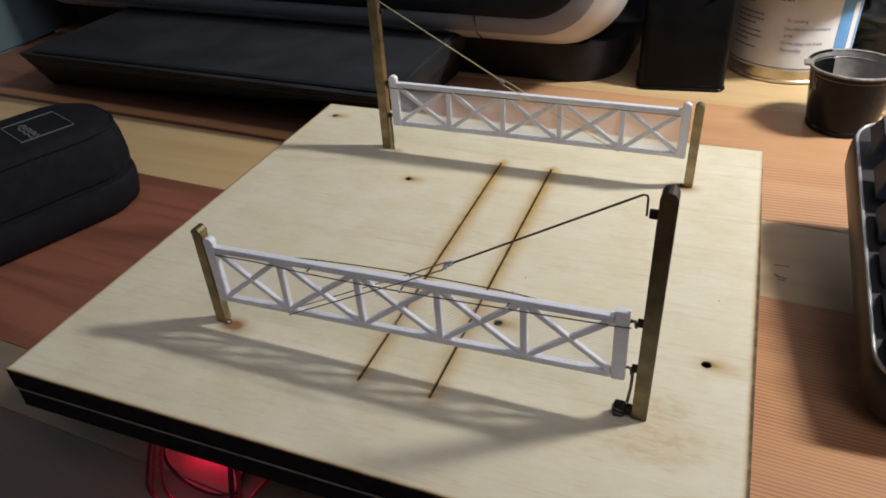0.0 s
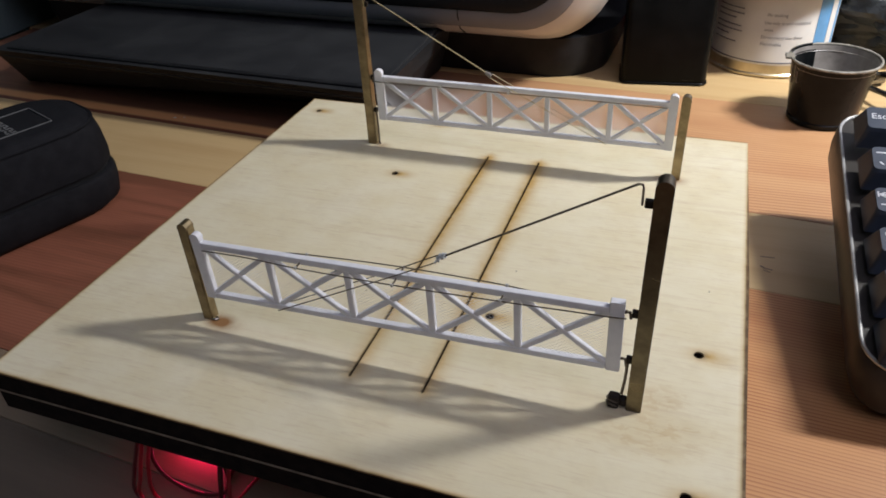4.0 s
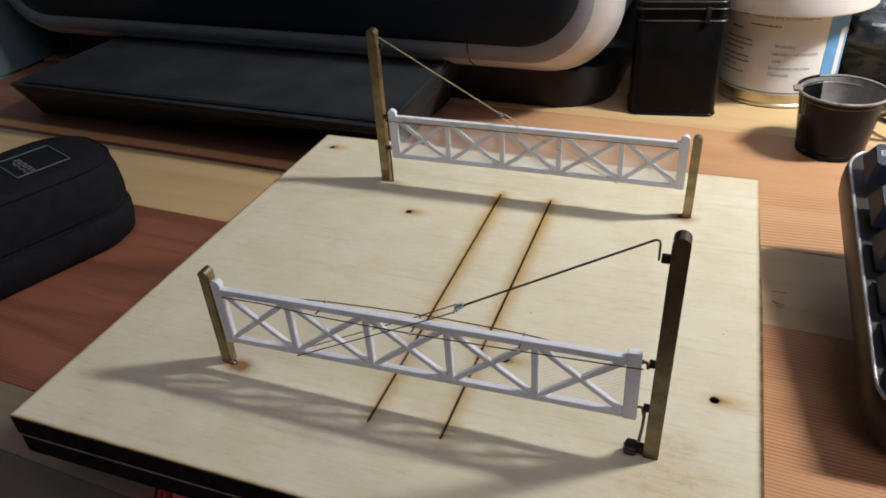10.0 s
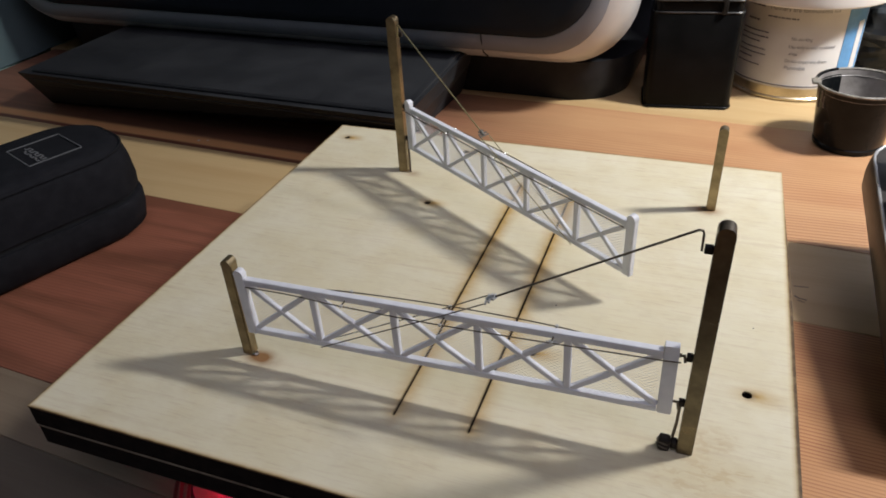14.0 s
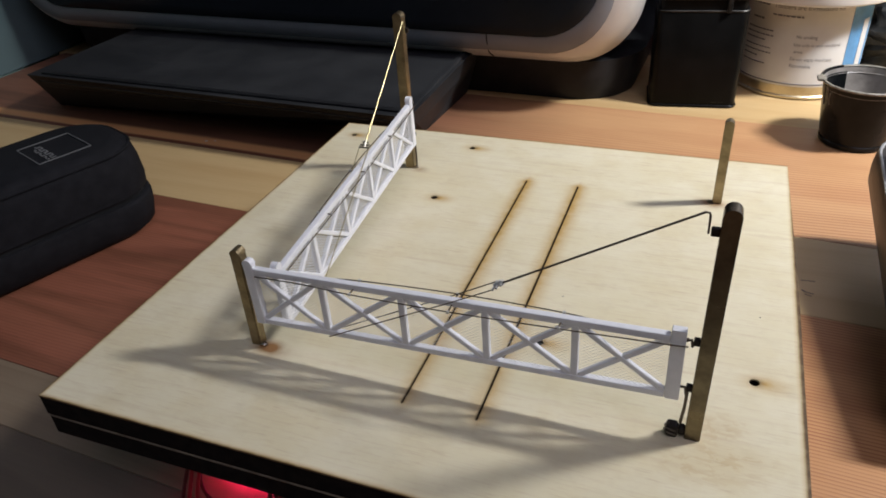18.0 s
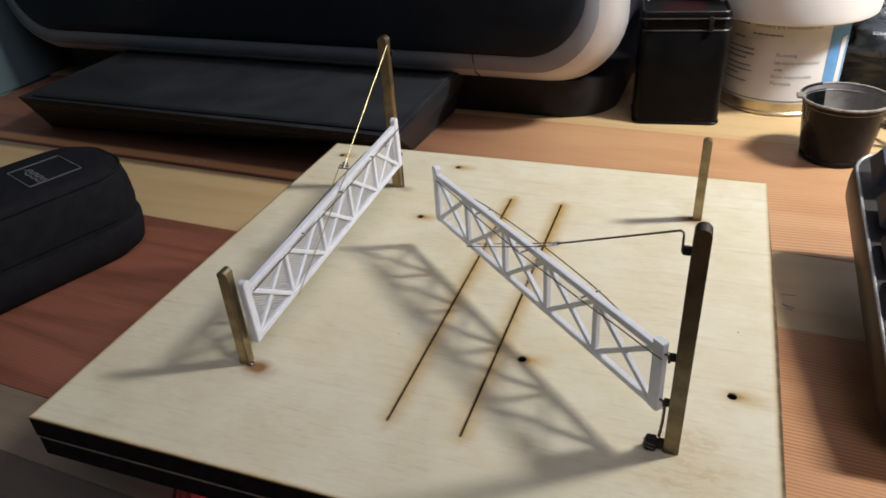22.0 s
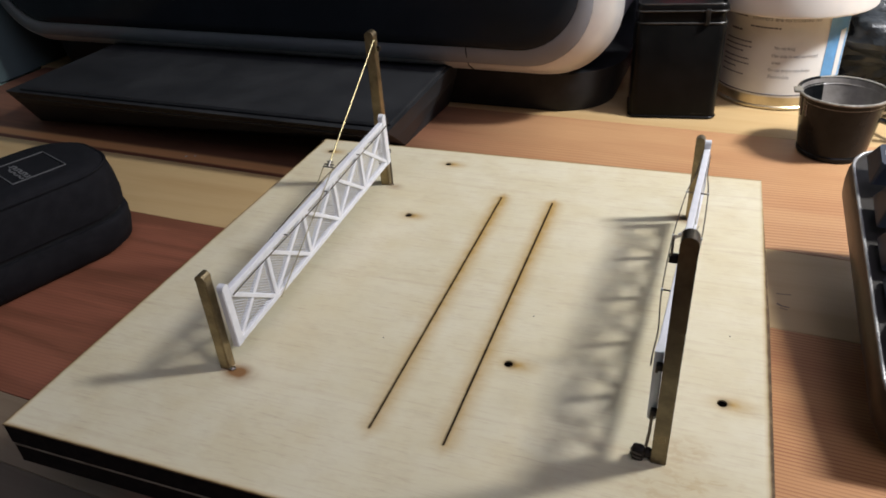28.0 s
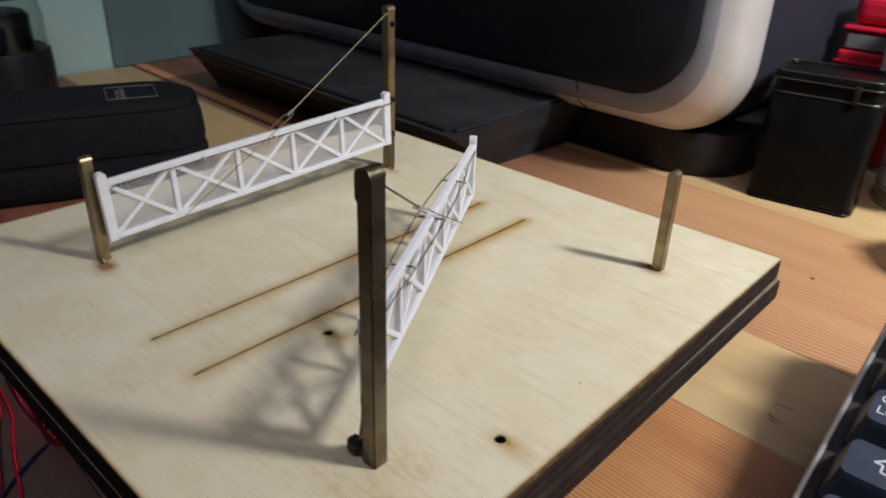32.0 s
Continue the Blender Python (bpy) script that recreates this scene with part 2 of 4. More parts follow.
    for cx, cy, reach, dark in ((-50.4, 10.0, 6.4, 1.8), (-48.5, 8.6, 7.5, 0.8), (78.0, 139.0, 6.5, 1.1), (-50.0, 139.0, 5.0, 0.7), (74.5, 139.6, 5.5, 1.3)):
        f = n.math("MULTIPLY", falloff(ball(cx, cy, 0.8, 1.2), reach), dark)
        flux = f if flux is None else n.math("MAXIMUM", flux, f)
    colour = n.mix(flux, colour, (0.30, 0.155, 0.062, 1))
    # ragged ochre splashes beside the front post
    splash = None
    torn = n.ramp(n.noise(n.coords((1.0, 2.2, 1.0)), 210.0, 3.0, 0.6, 0.6), (0.47, (0, 0, 0)), (0.56, (1, 1, 1)))
    for cx, cy, reach in ((86.0, 5.0, 12.0), (84.0, 16.0, 9.0), (93.0, 8.0, 6.0), (80.0, 1.0, 9.0)):
        f = n.math("SUBTRACT", 1.0, n.math("DIVIDE", ball(cx, cy, 0.8, 1.1), reach), clamp=True)
        splash = f if splash is None else n.math("MAXIMUM", splash, f)
    wash = n.math("MULTIPLY", splash, 0.30)
    colour = n.mix(wash, colour, (0.55, 0.42, 0.22, 1))
    colour = n.mix(n.math("MULTIPLY", n.math("MULTIPLY", n.math("POWER", splash, 0.7), torn), 0.30), colour, (0.50, 0.31, 0.11, 1))
    n.bump(fibre, 0.08, 0.0002)
    return n.done(colour, n.math("ADD", 0.42, n.math("MULTIPLY", broad, 0.2)))


M_PLY = plywood()
M_CHAR = surface("burnt_edge", (0.011, 0.009, 0.0085), (0.022, 0.017, 0.014), 0.8, 0, 300, 1800, bump=0.5, spec=0.06)
# lighter than the burnt front: lamp light on this side put into the colour
M_PLY_EDGE_LIT = surface("lit_scorched_ply", (0.058, 0.041, 0.034), (0.034, 0.024, 0.021), 0.75, 0, 160, 1800, bump=0.5, spec=0.1)
M_GLUE_EDGE_LIT = surface("lit_scorched_glue", (0.036, 0.026, 0.022), (0.022, 0.016, 0.014), 0.75, 0, 160, 1800, bump=0.5, spec=0.1)
M_CORE = surface("pale_veneer", (0.27, 0.22, 0.15), (0.15, 0.11, 0.07), 0.7, 0, 220)
M_HOLE = plain("burnt_and_shaded_hole", (0.01, 0.007, 0.005), 0.9)
M_BRASS = surface("tarnished_brass", (0.37, 0.29, 0.165), (0.19, 0.145, 0.082), 0.36, 0.9, 170, 1500, 0.3, 0.0002, 0.22)
# brass coloured darker for the dim room that the front post mirrors
M_BRASS_DARK = surface("shaded_brass", (0.20, 0.165, 0.105), (0.10, 0.083, 0.056), 0.30, 0.92, 150, 1500, 0.3, 0.0002, 0.2)
M_MARK = plain("faint_pencil", (0.22, 0.16, 0.11), 0.7)
M_BRASS_WIRE = surface("brass_wire", (0.50, 0.43, 0.24), (0.40, 0.33, 0.17), 0.35, 0.85)
M_STEEL_WIRE = surface("dark_wire", (0.14, 0.115, 0.085), (0.09, 0.07, 0.05), 0.45, 0.6)
M_SOLDER = surface("solder", (0.55, 0.53, 0.50), (0.35, 0.28, 0.2), 0.25, 1.0)
M_BRIGHT = surface("bright_nickel", (0.72, 0.72, 0.70), (0.55, 0.55, 0.54), 0.3, 0.55, 500)
M_DULL = surface("dull_solder", (0.30, 0.28, 0.25), (0.18, 0.16, 0.13), 0.4, 0.7, 500)
M_WHITE = surface("white_paint", (0.86, 0.86, 0.88), (0.79, 0.79, 0.81), 0.55, 0, 300, 2500, 0.35, 0.0002)
M_NET = surface("painted_net", (0.86, 0.86, 0.87), (0.79, 0.79, 0.80), 0.5, 0.0, 600)
M_BLACK_PART = surface("black_fitting", (0.014, 0.011, 0.009), (0.024, 0.017, 0.013), 0.5, 0, 400, 1500, 0.3, spec=0.2)
M_SILVER = surface("silver_plastic", (0.60, 0.59, 0.57), (0.55, 0.54, 0.52), 0.32, 0.2, 60, 4000, 0.12, 0.0001, 0.06)
M_GREY_BEZEL = surface("grey_plastic", (0.225, 0.235, 0.255), (0.205, 0.215, 0.235), 0.36, 0.0, 60, 4000, 0.12, 0.0001, 0.06)
M_GLOSS = surface("glossy_black_panel", (0.018, 0.022, 0.027), (0.021, 0.025, 0.031), 0.2, 0, 40, 800, 0.02, 0.0001, 0.05, spec=0.07)
M_SIDE = surface("printer_side_plastic", (0.022, 0.023, 0.032), (0.027, 0.028, 0.037), 0.45, 0, 40, 3000, 0.2, spec=0.15)
M_BLACK = surface("black_plastic", (0.015, 0.0155, 0.017), (0.022, 0.0225, 0.024), 0.40, 0, 80, 3500, 0.25, 0.0002, 0.15, spec=0.14)
M_TRAY = surface("smoky_tray_plastic", (0.024, 0.025, 0.027), (0.040, 0.041, 0.043), 0.42, 0, 24, 2500, 0.12, 0.0002, 0.2, spec=0.07)
M_FABRIC = surface("black_cloth", (0.011, 0.011, 0.013), (0.017, 0.017, 0.0195), 0.75, 0, 200, 5200, 0.6, 0.0004, spec=0.12)
M_GREY_PRINT = plain("grey_print", (0.16, 0.16, 0.16), 0.6)
M_TIN = surface("black_tin", (0.0050, 0.0050, 0.0048), (0.0078, 0.0076, 0.0074), 0.30, 0.0, 70, 700, 0.06, 0.0002, 0.14, spec=0.08)
M_TIN_EDGE = surface("worn_tin_edge", (0.065, 0.064, 0.060), (0.010, 0.010, 0.009), 0.45, 0.7, 60)
M_TIN_METAL = surface("tinplate", (0.62, 0.55, 0.40), (0.50, 0.42, 0.28), 0.3, 0.85)
M_LABEL = surface("paper_label", (0.74, 0.73, 0.70), (0.69, 0.67, 0.64), 0.6, 0, 50, 1800, 0.06)
M_LID = surface("white_lid_plastic", (0.82, 0.80, 0.76), (0.76, 0.74, 0.70), 0.42, 0, 40, 1500, 0.05)
M_BLUE = plain("blue_print", (0.13, 0.34, 0.62), 0.5)
M_INK = plain("dark_print", (0.19, 0.19, 0.21), 0.6)
M_RED = surface("red_plastic", (0.55, 0.012, 0.035), (0.42, 0.01, 0.03), 0.28, 0, 60, 900, 0.05)
M_CUP = surface("dark_cup_plastic", (0.0055, 0.0065, 0.007), (0.010, 0.0112, 0.0115), 0.24, 0, 120, 900, 0.15, 0.0003, 0.16, spec=0.16)
M_CUP_IN = surface("dried_paint", (0.32, 0.295, 0.27), (0.16, 0.145, 0.13), 0.35, 0, 90, 500, 0.4)
M_CUP_RIM = surface("cup_rim", (0.34, 0.32, 0.27), (0.15, 0.14, 0.115), 0.25, 0, 200)
M_KEY = surface("dark_blue_grey_key", (0.027, 0.036, 0.056), (0.038, 0.048, 0.072), 0.42, 0, 200, 4500, 0.3, 0.0001, 0.1)
M_KEYBED = plain("keyboard_bed", (0.005, 0.0055, 0.010), 0.25)
M_KB_SIDE = surface("keyboard_side", (0.038, 0.034, 0.030), (0.052, 0.046, 0.040), 0.36, 0, 90, 4000, 0.2, spec=0.3)
M_KB_RIM = surface("keyboard_rim", (0.58, 0.57, 0.54), (0.46, 0.45, 0.43), 0.24, 0.5, 120)
M_LEGEND = plain("white_legend", (0.62, 0.63, 0.66), 0.6)
M_WALL = surface("mint_wall_paint", (0.40, 0.58, 0.54), (0.36, 0.53, 0.50), 0.55, 0, 12, 700, 0.12, 0.0004)
M_WALL_DARK = surface("dull_wall_paint", (0.13, 0.135, 0.165), (0.115, 0.12, 0.15), 0.6, 0, 12, 700, 0.12)
M_WALL_SHADE = surface("wall_shade", (0.10, 0.155, 0.16), (0.125, 0.185, 0.19), 0.85, 0, 9, 1800, 0.4, 0.0006)
M_CEIL = surface("ceiling_paint", (0.7, 0.7, 0.68), (0.66, 0.66, 0.64), 0.8, 0, 10)
M_CARPET = surface("grey_carpet", (0.10, 0.095, 0.09), (0.15, 0.14, 0.13), 0.95, 0, 40, 900, 0.8, 0.002)
M_WIRE_RED = plain("red_wire", (0.42, 0.015, 0.03), 0.4)
M_WIRE_DARK = plain("dark_red_wire", (0.10, 0.012, 0.015), 0.45)
M_WIRE_BLUE = plain("blue_wire", (0.010, 0.022, 0.075), 0.45)
M_BATTEN = pine("batten_wood", (0.35, 0.24, 0.13), (0.22, 0.14, 0.07), 0.006, 0.5, 0.0)
M_BAG = surface("crumpled_grey_film", (0.014, 0.017, 0.020), (0.045, 0.053, 0.058), 0.42, 0, 55, 300, 0.4, 0.002, 0.2)


def clear_glass(name):
    n = Nodes(name)
    n.bsdf.inputs["Transmission Weight"].default_value = 1.0
    n.bsdf.inputs["IOR"].default_value = 1.45
    return n.done((0.86, 0.92, 0.90, 1), 0.06)


M_JAR_GLASS = clear_glass("jar_glass")
M_CABLE = plain("black_cable", (0.008, 0.008, 0.009), 0.22)


def glowing(name, colour, strength):
    n = Nodes(name)
    n.bsdf.inputs["Emission Color"].default_value = rgba(colour)
    n.bsdf.inputs["Emission Strength"].default_value = strength
    return n.done(rgba(colour), 0.3)


M_LED = glowing("red_led", (1.0, 0.02, 0.12), 32.0)


# ---- mesh tools, all in millimetres ----
def part(name, bm, material, parent=None, label="", m=None, smooth=False, auto=35.0):
    """Links a bmesh (mm) as one mesh object, under a thing or part if one is given."""
    bmesh.ops.scale(bm, vec=(MM, MM, MM), verts=bm.verts)
    bmesh.ops.recalc_face_normals(bm, faces=bm.faces)
    for f in bm.faces:
        f.smooth = smooth
    if smooth:
        for e in bm.edges:
            if len(e.link_faces) == 2 and e.calc_face_angle(0.0) > radians(auto):
                e.smooth = False
    data = bpy.data.meshes.new(name)
    bm.to_mesh(data)
    bm.free()
    data.materials.append(material)
    ob = new(name, data)
    if parent is not None:
        ob.parent = parent
    if m is not None:
        ob.matrix_basis = m
    if label:
        tagged(ob, label)
    return ob


def mesh_of(bm, material, name):
    """A mesh datablock (mm) to be shared by several objects."""
    bmesh.ops.scale(bm, vec=(MM, MM, MM), verts=bm.verts)
    bmesh.ops.recalc_face_normals(bm, faces=bm.faces)
    data = bpy.data.meshes.new(name)
    bm.to_mesh(data)
    bm.free()
    data.materials.append(material)
    return data


def at(x, y, z, rx=0, ry=0, rz=0):
    return pose(x * MM, y * MM, z * MM, rx, ry, rz)


def thing(name, x=0.0, y=0.0, z=0.0, rz=0.0):
    ob = new(name)
    ob.empty_display_size = 0.01
    ob.matrix_basis = at(x, y, z, 0, 0, rz)
    return ob


def box(x0, y0, z0, x1, y1, z1, bevel=0.0, segments=2, bm=None):
    own = bmesh.new()
    bmesh.ops.create_cube(own, size=1.0)
    bmesh.ops.scale(own, vec=(x1 - x0, y1 - y0, z1 - z0), verts=own.verts)
    bmesh.ops.translate(own, vec=((x0 + x1) / 2, (y0 + y1) / 2, (z0 + z1) / 2), verts=own.verts)
    if bevel:
        bmesh.ops.bevel(own, geom=own.edges[:], offset=bevel, segments=segments, affect="EDGES", profile=0.5)
    return join(bm, own)


def join(bm, own):
    if bm is None:
        return own
    data = bpy.data.meshes.new("tmp")
    own.to_mesh(data)
    own.free()
    bm.from_mesh(data)
    bpy.data.meshes.remove(data)
    return bm


def bar(a, b, width, z_axis, depth, bevel=0.0, bm=None):
    """A straight rectangular bar from a to b; depth is measured along z_axis."""
    a, b = Vector(a), Vector(b)
    own = box(-0.5 * (b - a).length, -width / 2, -depth / 2, 0.5 * (b - a).length, width / 2, depth / 2, bevel, 1)
    x = (b - a).normalized()
    z = Vector(z_axis).normalized()
    y = z.cross(x)
    own.transform(Matrix.Translation((a + b) / 2) @ Matrix((x, y, z)).transposed().to_4x4())
    return join(bm, own)


def tube(points, radius, sides=8, bm=None, closed=False):
    """A round wire through the points."""
    pts = [Vector(p) for p in points]
    own = bmesh.new()
    rings = []
    up = Vector((0.13, 0.27, 0.95))
    for i, p in enumerate(pts):
        ahead = (pts[min(i + 1, len(pts) - 1)] - pts[max(i - 1, 0)]).normalized()
        if closed:
            ahead = (pts[(i + 1) % len(pts)] - pts[i - 1]).normalized()
        side = ahead.cross(up)
        if side.length < 0.05:
            side = ahead.cross(Vector((1, 0, 0)))
        side.normalize()
        over = side.cross(ahead)
        rings.append([own.verts.new(p + radius * (side * math.cos(k * math.tau / sides) + over * math.sin(k * math.tau / sides))) for k in range(sides)])
    pairs = list(zip(rings, rings[1:])) + ([(rings[-1], rings[0])] if closed else [])
    for r0, r1 in pairs:
        for k in range(sides):
            own.faces.new((r0[k], r0[(k + 1) % sides], r1[(k + 1) % sides], r1[k]))
    if not closed:
        own.faces.new(rings[0])
        own.faces.new(rings[-1])
    return join(bm, own)


def thread(a, b, r, bm):
    """A thin four-sided wire in an upright plane, with one edge up."""
    a, b, y = Vector(a), Vector(b), Vector((0, 1, 0))
    n = (b - a).normalized().cross(y)
    ends = [[bm.verts.new(p + r * d) for d in (n, y, -n, -y)] for p in (a, b)]
    for k in range(4):
        j = (k + 1) % 4
        bm.faces.new((ends[0][k], ends[0][j], ends[1][j], ends[1][k]))


def smooth_line(points, steps=8):
    """A Catmull-Rom curve through the points."""
    p = [Vector(q) for q in points]
    p = [2 * p[0] - p[1], *p, 2 * p[-1] - p[-2]]
    out = []
    for i in range(1, len(p) - 2):
        for s in range(steps):
            t = s / steps
            out.append(0.5 * (2 * p[i] + (p[i + 1] - p[i - 1]) * t + (2 * p[i - 1] - 5 * p[i] + 4 * p[i + 1] - p[i + 2]) * t**2 + (3 * p[i] - 3 * p[i + 1] + p[i + 2] - p[i - 1]) * t**3))
    return out + [p[-2]]


def lathe(profile, sides=48, bm=None):
    """A turned body from (radius, z) pairs, open where the profile is open."""
    own = bmesh.new()
    rings = []
    for r, z in profile:
        if r < 0.01:
            rings.append([own.verts.new((0, 0, z))])
        else:
            rings.append([own.verts.new((r * math.cos(k * math.tau / sides), r * math.sin(k * math.tau / sides), z)) for k in range(sides)])
    for a, b in zip(rings, rings[1:]):
        for k in range(sides):
            j = (k + 1) % sides
            quad = [a[0] if len(a) == 1 else a[k], a[0] if len(a) == 1 else a[j], b[0] if len(b) == 1 else b[j], b[0] if len(b) == 1 else b[k]]
            quad = [v for i, v in enumerate(quad) if v not in quad[:i]]
            if len(quad) > 2:
                own.faces.new(quad)
    return join(bm, own)


def rounded(w, d, r, n=6):
    """The corner points of a rounded rectangle round the origin."""
    pts = []
    for cx, cy, a0 in ((w / 2 - r, d / 2 - r, 0), (-w / 2 + r, d / 2 - r, 90), (-w / 2 + r, -d / 2 + r, 180), (w / 2 - r, -d / 2 + r, 270)):
        for k in range(n + 1):
            a = radians(a0 + 90 * k / n)
            pts.append((cx + r * math.cos(a), cy + r * math.sin(a)))
    return pts


def loft(outlines, caps=True, bm=None):
    """Skins outlines [(points, z)] of equal length."""
    own = bmesh.new()
    rings = [[own.verts.new((x, y, z)) for x, y in pts] for pts, z in outlines]
    for a, b in zip(rings, rings[1:]):
        for k in range(len(a)):
            j = (k + 1) % len(a)
            own.faces.new((a[k], a[j], b[j], b[k]))
    if caps:
        own.faces.new(rings[0])
        own.faces.new(rings[-1])
    return join(bm, own)


def sheet_with_holes(outer, holes, z0, z1):
    """A plate with real openings: outline and holes as lists of (x, y)."""
    own = bmesh.new()
    edges = []
    for loop in (outer, *holes):
        vs = [own.verts.new((x, y, z1)) for x, y in loop]
        edges += [own.edges.new((vs[i], vs[(i + 1) % len(vs)])) for i in range(len(vs))]
    bmesh.ops.triangle_fill(own, use_beauty=True, use_dissolve=False, edges=edges)
    geom = bmesh.ops.extrude_face_region(own, geom=own.faces[:])
    bmesh.ops.translate(own, vec=(0, 0, z0 - z1), verts=[v for v in geom["geom"] if isinstance(v, bmesh.types.BMVert)])
    return own


def circle(cx, cy, r, n=14):
    return [(cx + r * math.cos(k * math.tau / n), cy + r * math.sin(k * math.tau / n)) for k in range(n)]


# ---- the room ----
def room():
    x0, x1, y0, y1, z0, z1 = -526.0, 2200.0, -2400.0, 640.0, -740.0, 1700.0
    tagged(part("floor", box(x0 - 60, y0, z0 - 40, x1, y1, z0), M_CARPET), "grey carpeted floor under the desk", "floor", kind="structure")
    tagged(part("wall_left", box(x0 - 60, y0, z0, x0, y1, z1), M_WALL), "mint green painted wall beside the desk", "wall", kind="structure")
    tagged(part("wall_back", box(x0 - 60, y1, z0, x1, y1 + 60, z1), M_WALL_DARK), "dull blue grey painted wall behind the desk", "wall", kind="structure")
    tagged(part("wall_right", box(x1, y0, z0, x1 + 60, y1, z1), M_WALL), "mint green painted wall of the room", "wall", kind="structure")
    tagged(part("wall_front", box(x0 - 60, y0 - 60, z0, x1 + 60, y0, z1), M_WALL), "mint green painted wall of the room", "wall", kind="structure")
    # added dark folded sheet in place of the soft shade on the left wall
    bm = bmesh.new()
    cols = []
    for k in range(61):
        y = 226 + k * 6.6
        off = 4.0 + 1.0 * math.sin(k * 0.4) + 0.4 * math.sin(k * 1.0 + 1)
        cols.append([bm.verts.new((x0 + off + d, y, z)) for d in (0.0, -2.0) for z in (0.6, 900.0)])
    for a, b in zip(cols, cols[1:]):
        bm.faces.new((a[0], b[0], b[1], a[1]))
        bm.faces.new((a[2], a[3], b[3], b[2]))
        bm.faces.new((a[0], a[2], b[2], b[0]))
        bm.faces.new((a[1], b[1], b[3], a[3]))
    bm.faces.new((cols[0][0], cols[0][1], cols[0][3], cols[0][2]))
    bm.faces.new((cols[-1][0], cols[-1][2], cols[-1][3], cols[-1][1]))
    tagged(part("curtain", bm, M_WALL_SHADE, smooth=True), "dark slate blue sheet standing in for shade on the wall", "curtain")
    tagged(part("ceiling", box(x0 - 60, y0, z1, x1, y1, z1 + 40), M_CEIL), "white painted ceiling", "ceiling", kind="structure")


PLANKS = ((-420, -190, M_PINE_RED), (-190, -20, M_PINE_TAN), (-20, 8, M_PINE_SHADED), (8, 149, M_PINE_RED), (149, 213, M_PINE_YELLOW), (213, 351, M_PINE_FLAME), (351, 470, M_PINE_YELLOW), (470, 590, M_PINE_TAN))


def desk():
    top = tagged(thing("desk", 0, 0, 0, -2.9), "broad pine desk of glued red and yellow planks", "desk")
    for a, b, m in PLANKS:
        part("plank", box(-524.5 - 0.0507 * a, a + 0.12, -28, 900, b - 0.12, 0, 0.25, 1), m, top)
    marks = bmesh.new()
    for a, b, w in (((111.3, 174.9), (117.3, 175.7), 0.45), ((111.7, 167.4), (113.5, 166.0), 0.8), ((113.5, 166.0), (116.8, 165.6), 0.6), ((113.0, 164.4), (116.0, 163.6), 0.4)):
        bar((*a, 0.06), (*b, 0.06), w, (0, 0, 1), 0.1, 0, marks)
    part("pencil_mark", marks, M_MARK, top, "short dark pencil marks")
    for x, y, r, m in ((82, 283, 1.1, M_GAP), (-262, 222, 1.0, M_LABEL), (-256, 224, 0.7, M_LABEL)):
        part("fleck", lathe([(0, 0.08), (r, 0.06), (r, 0.0)], 10), m, top, "", at(x, y, 0.02))
    part("apron", box(-470, -380, -110, 870, -350, -28.5, 1), M_PINE_TAN, top)
    for x in (-440, 800):
        for y in (-370, 520):
            part("leg", box(x, y, -739.5, x + 60, y + 60, -28.5, 2), M_PINE_TAN, top)


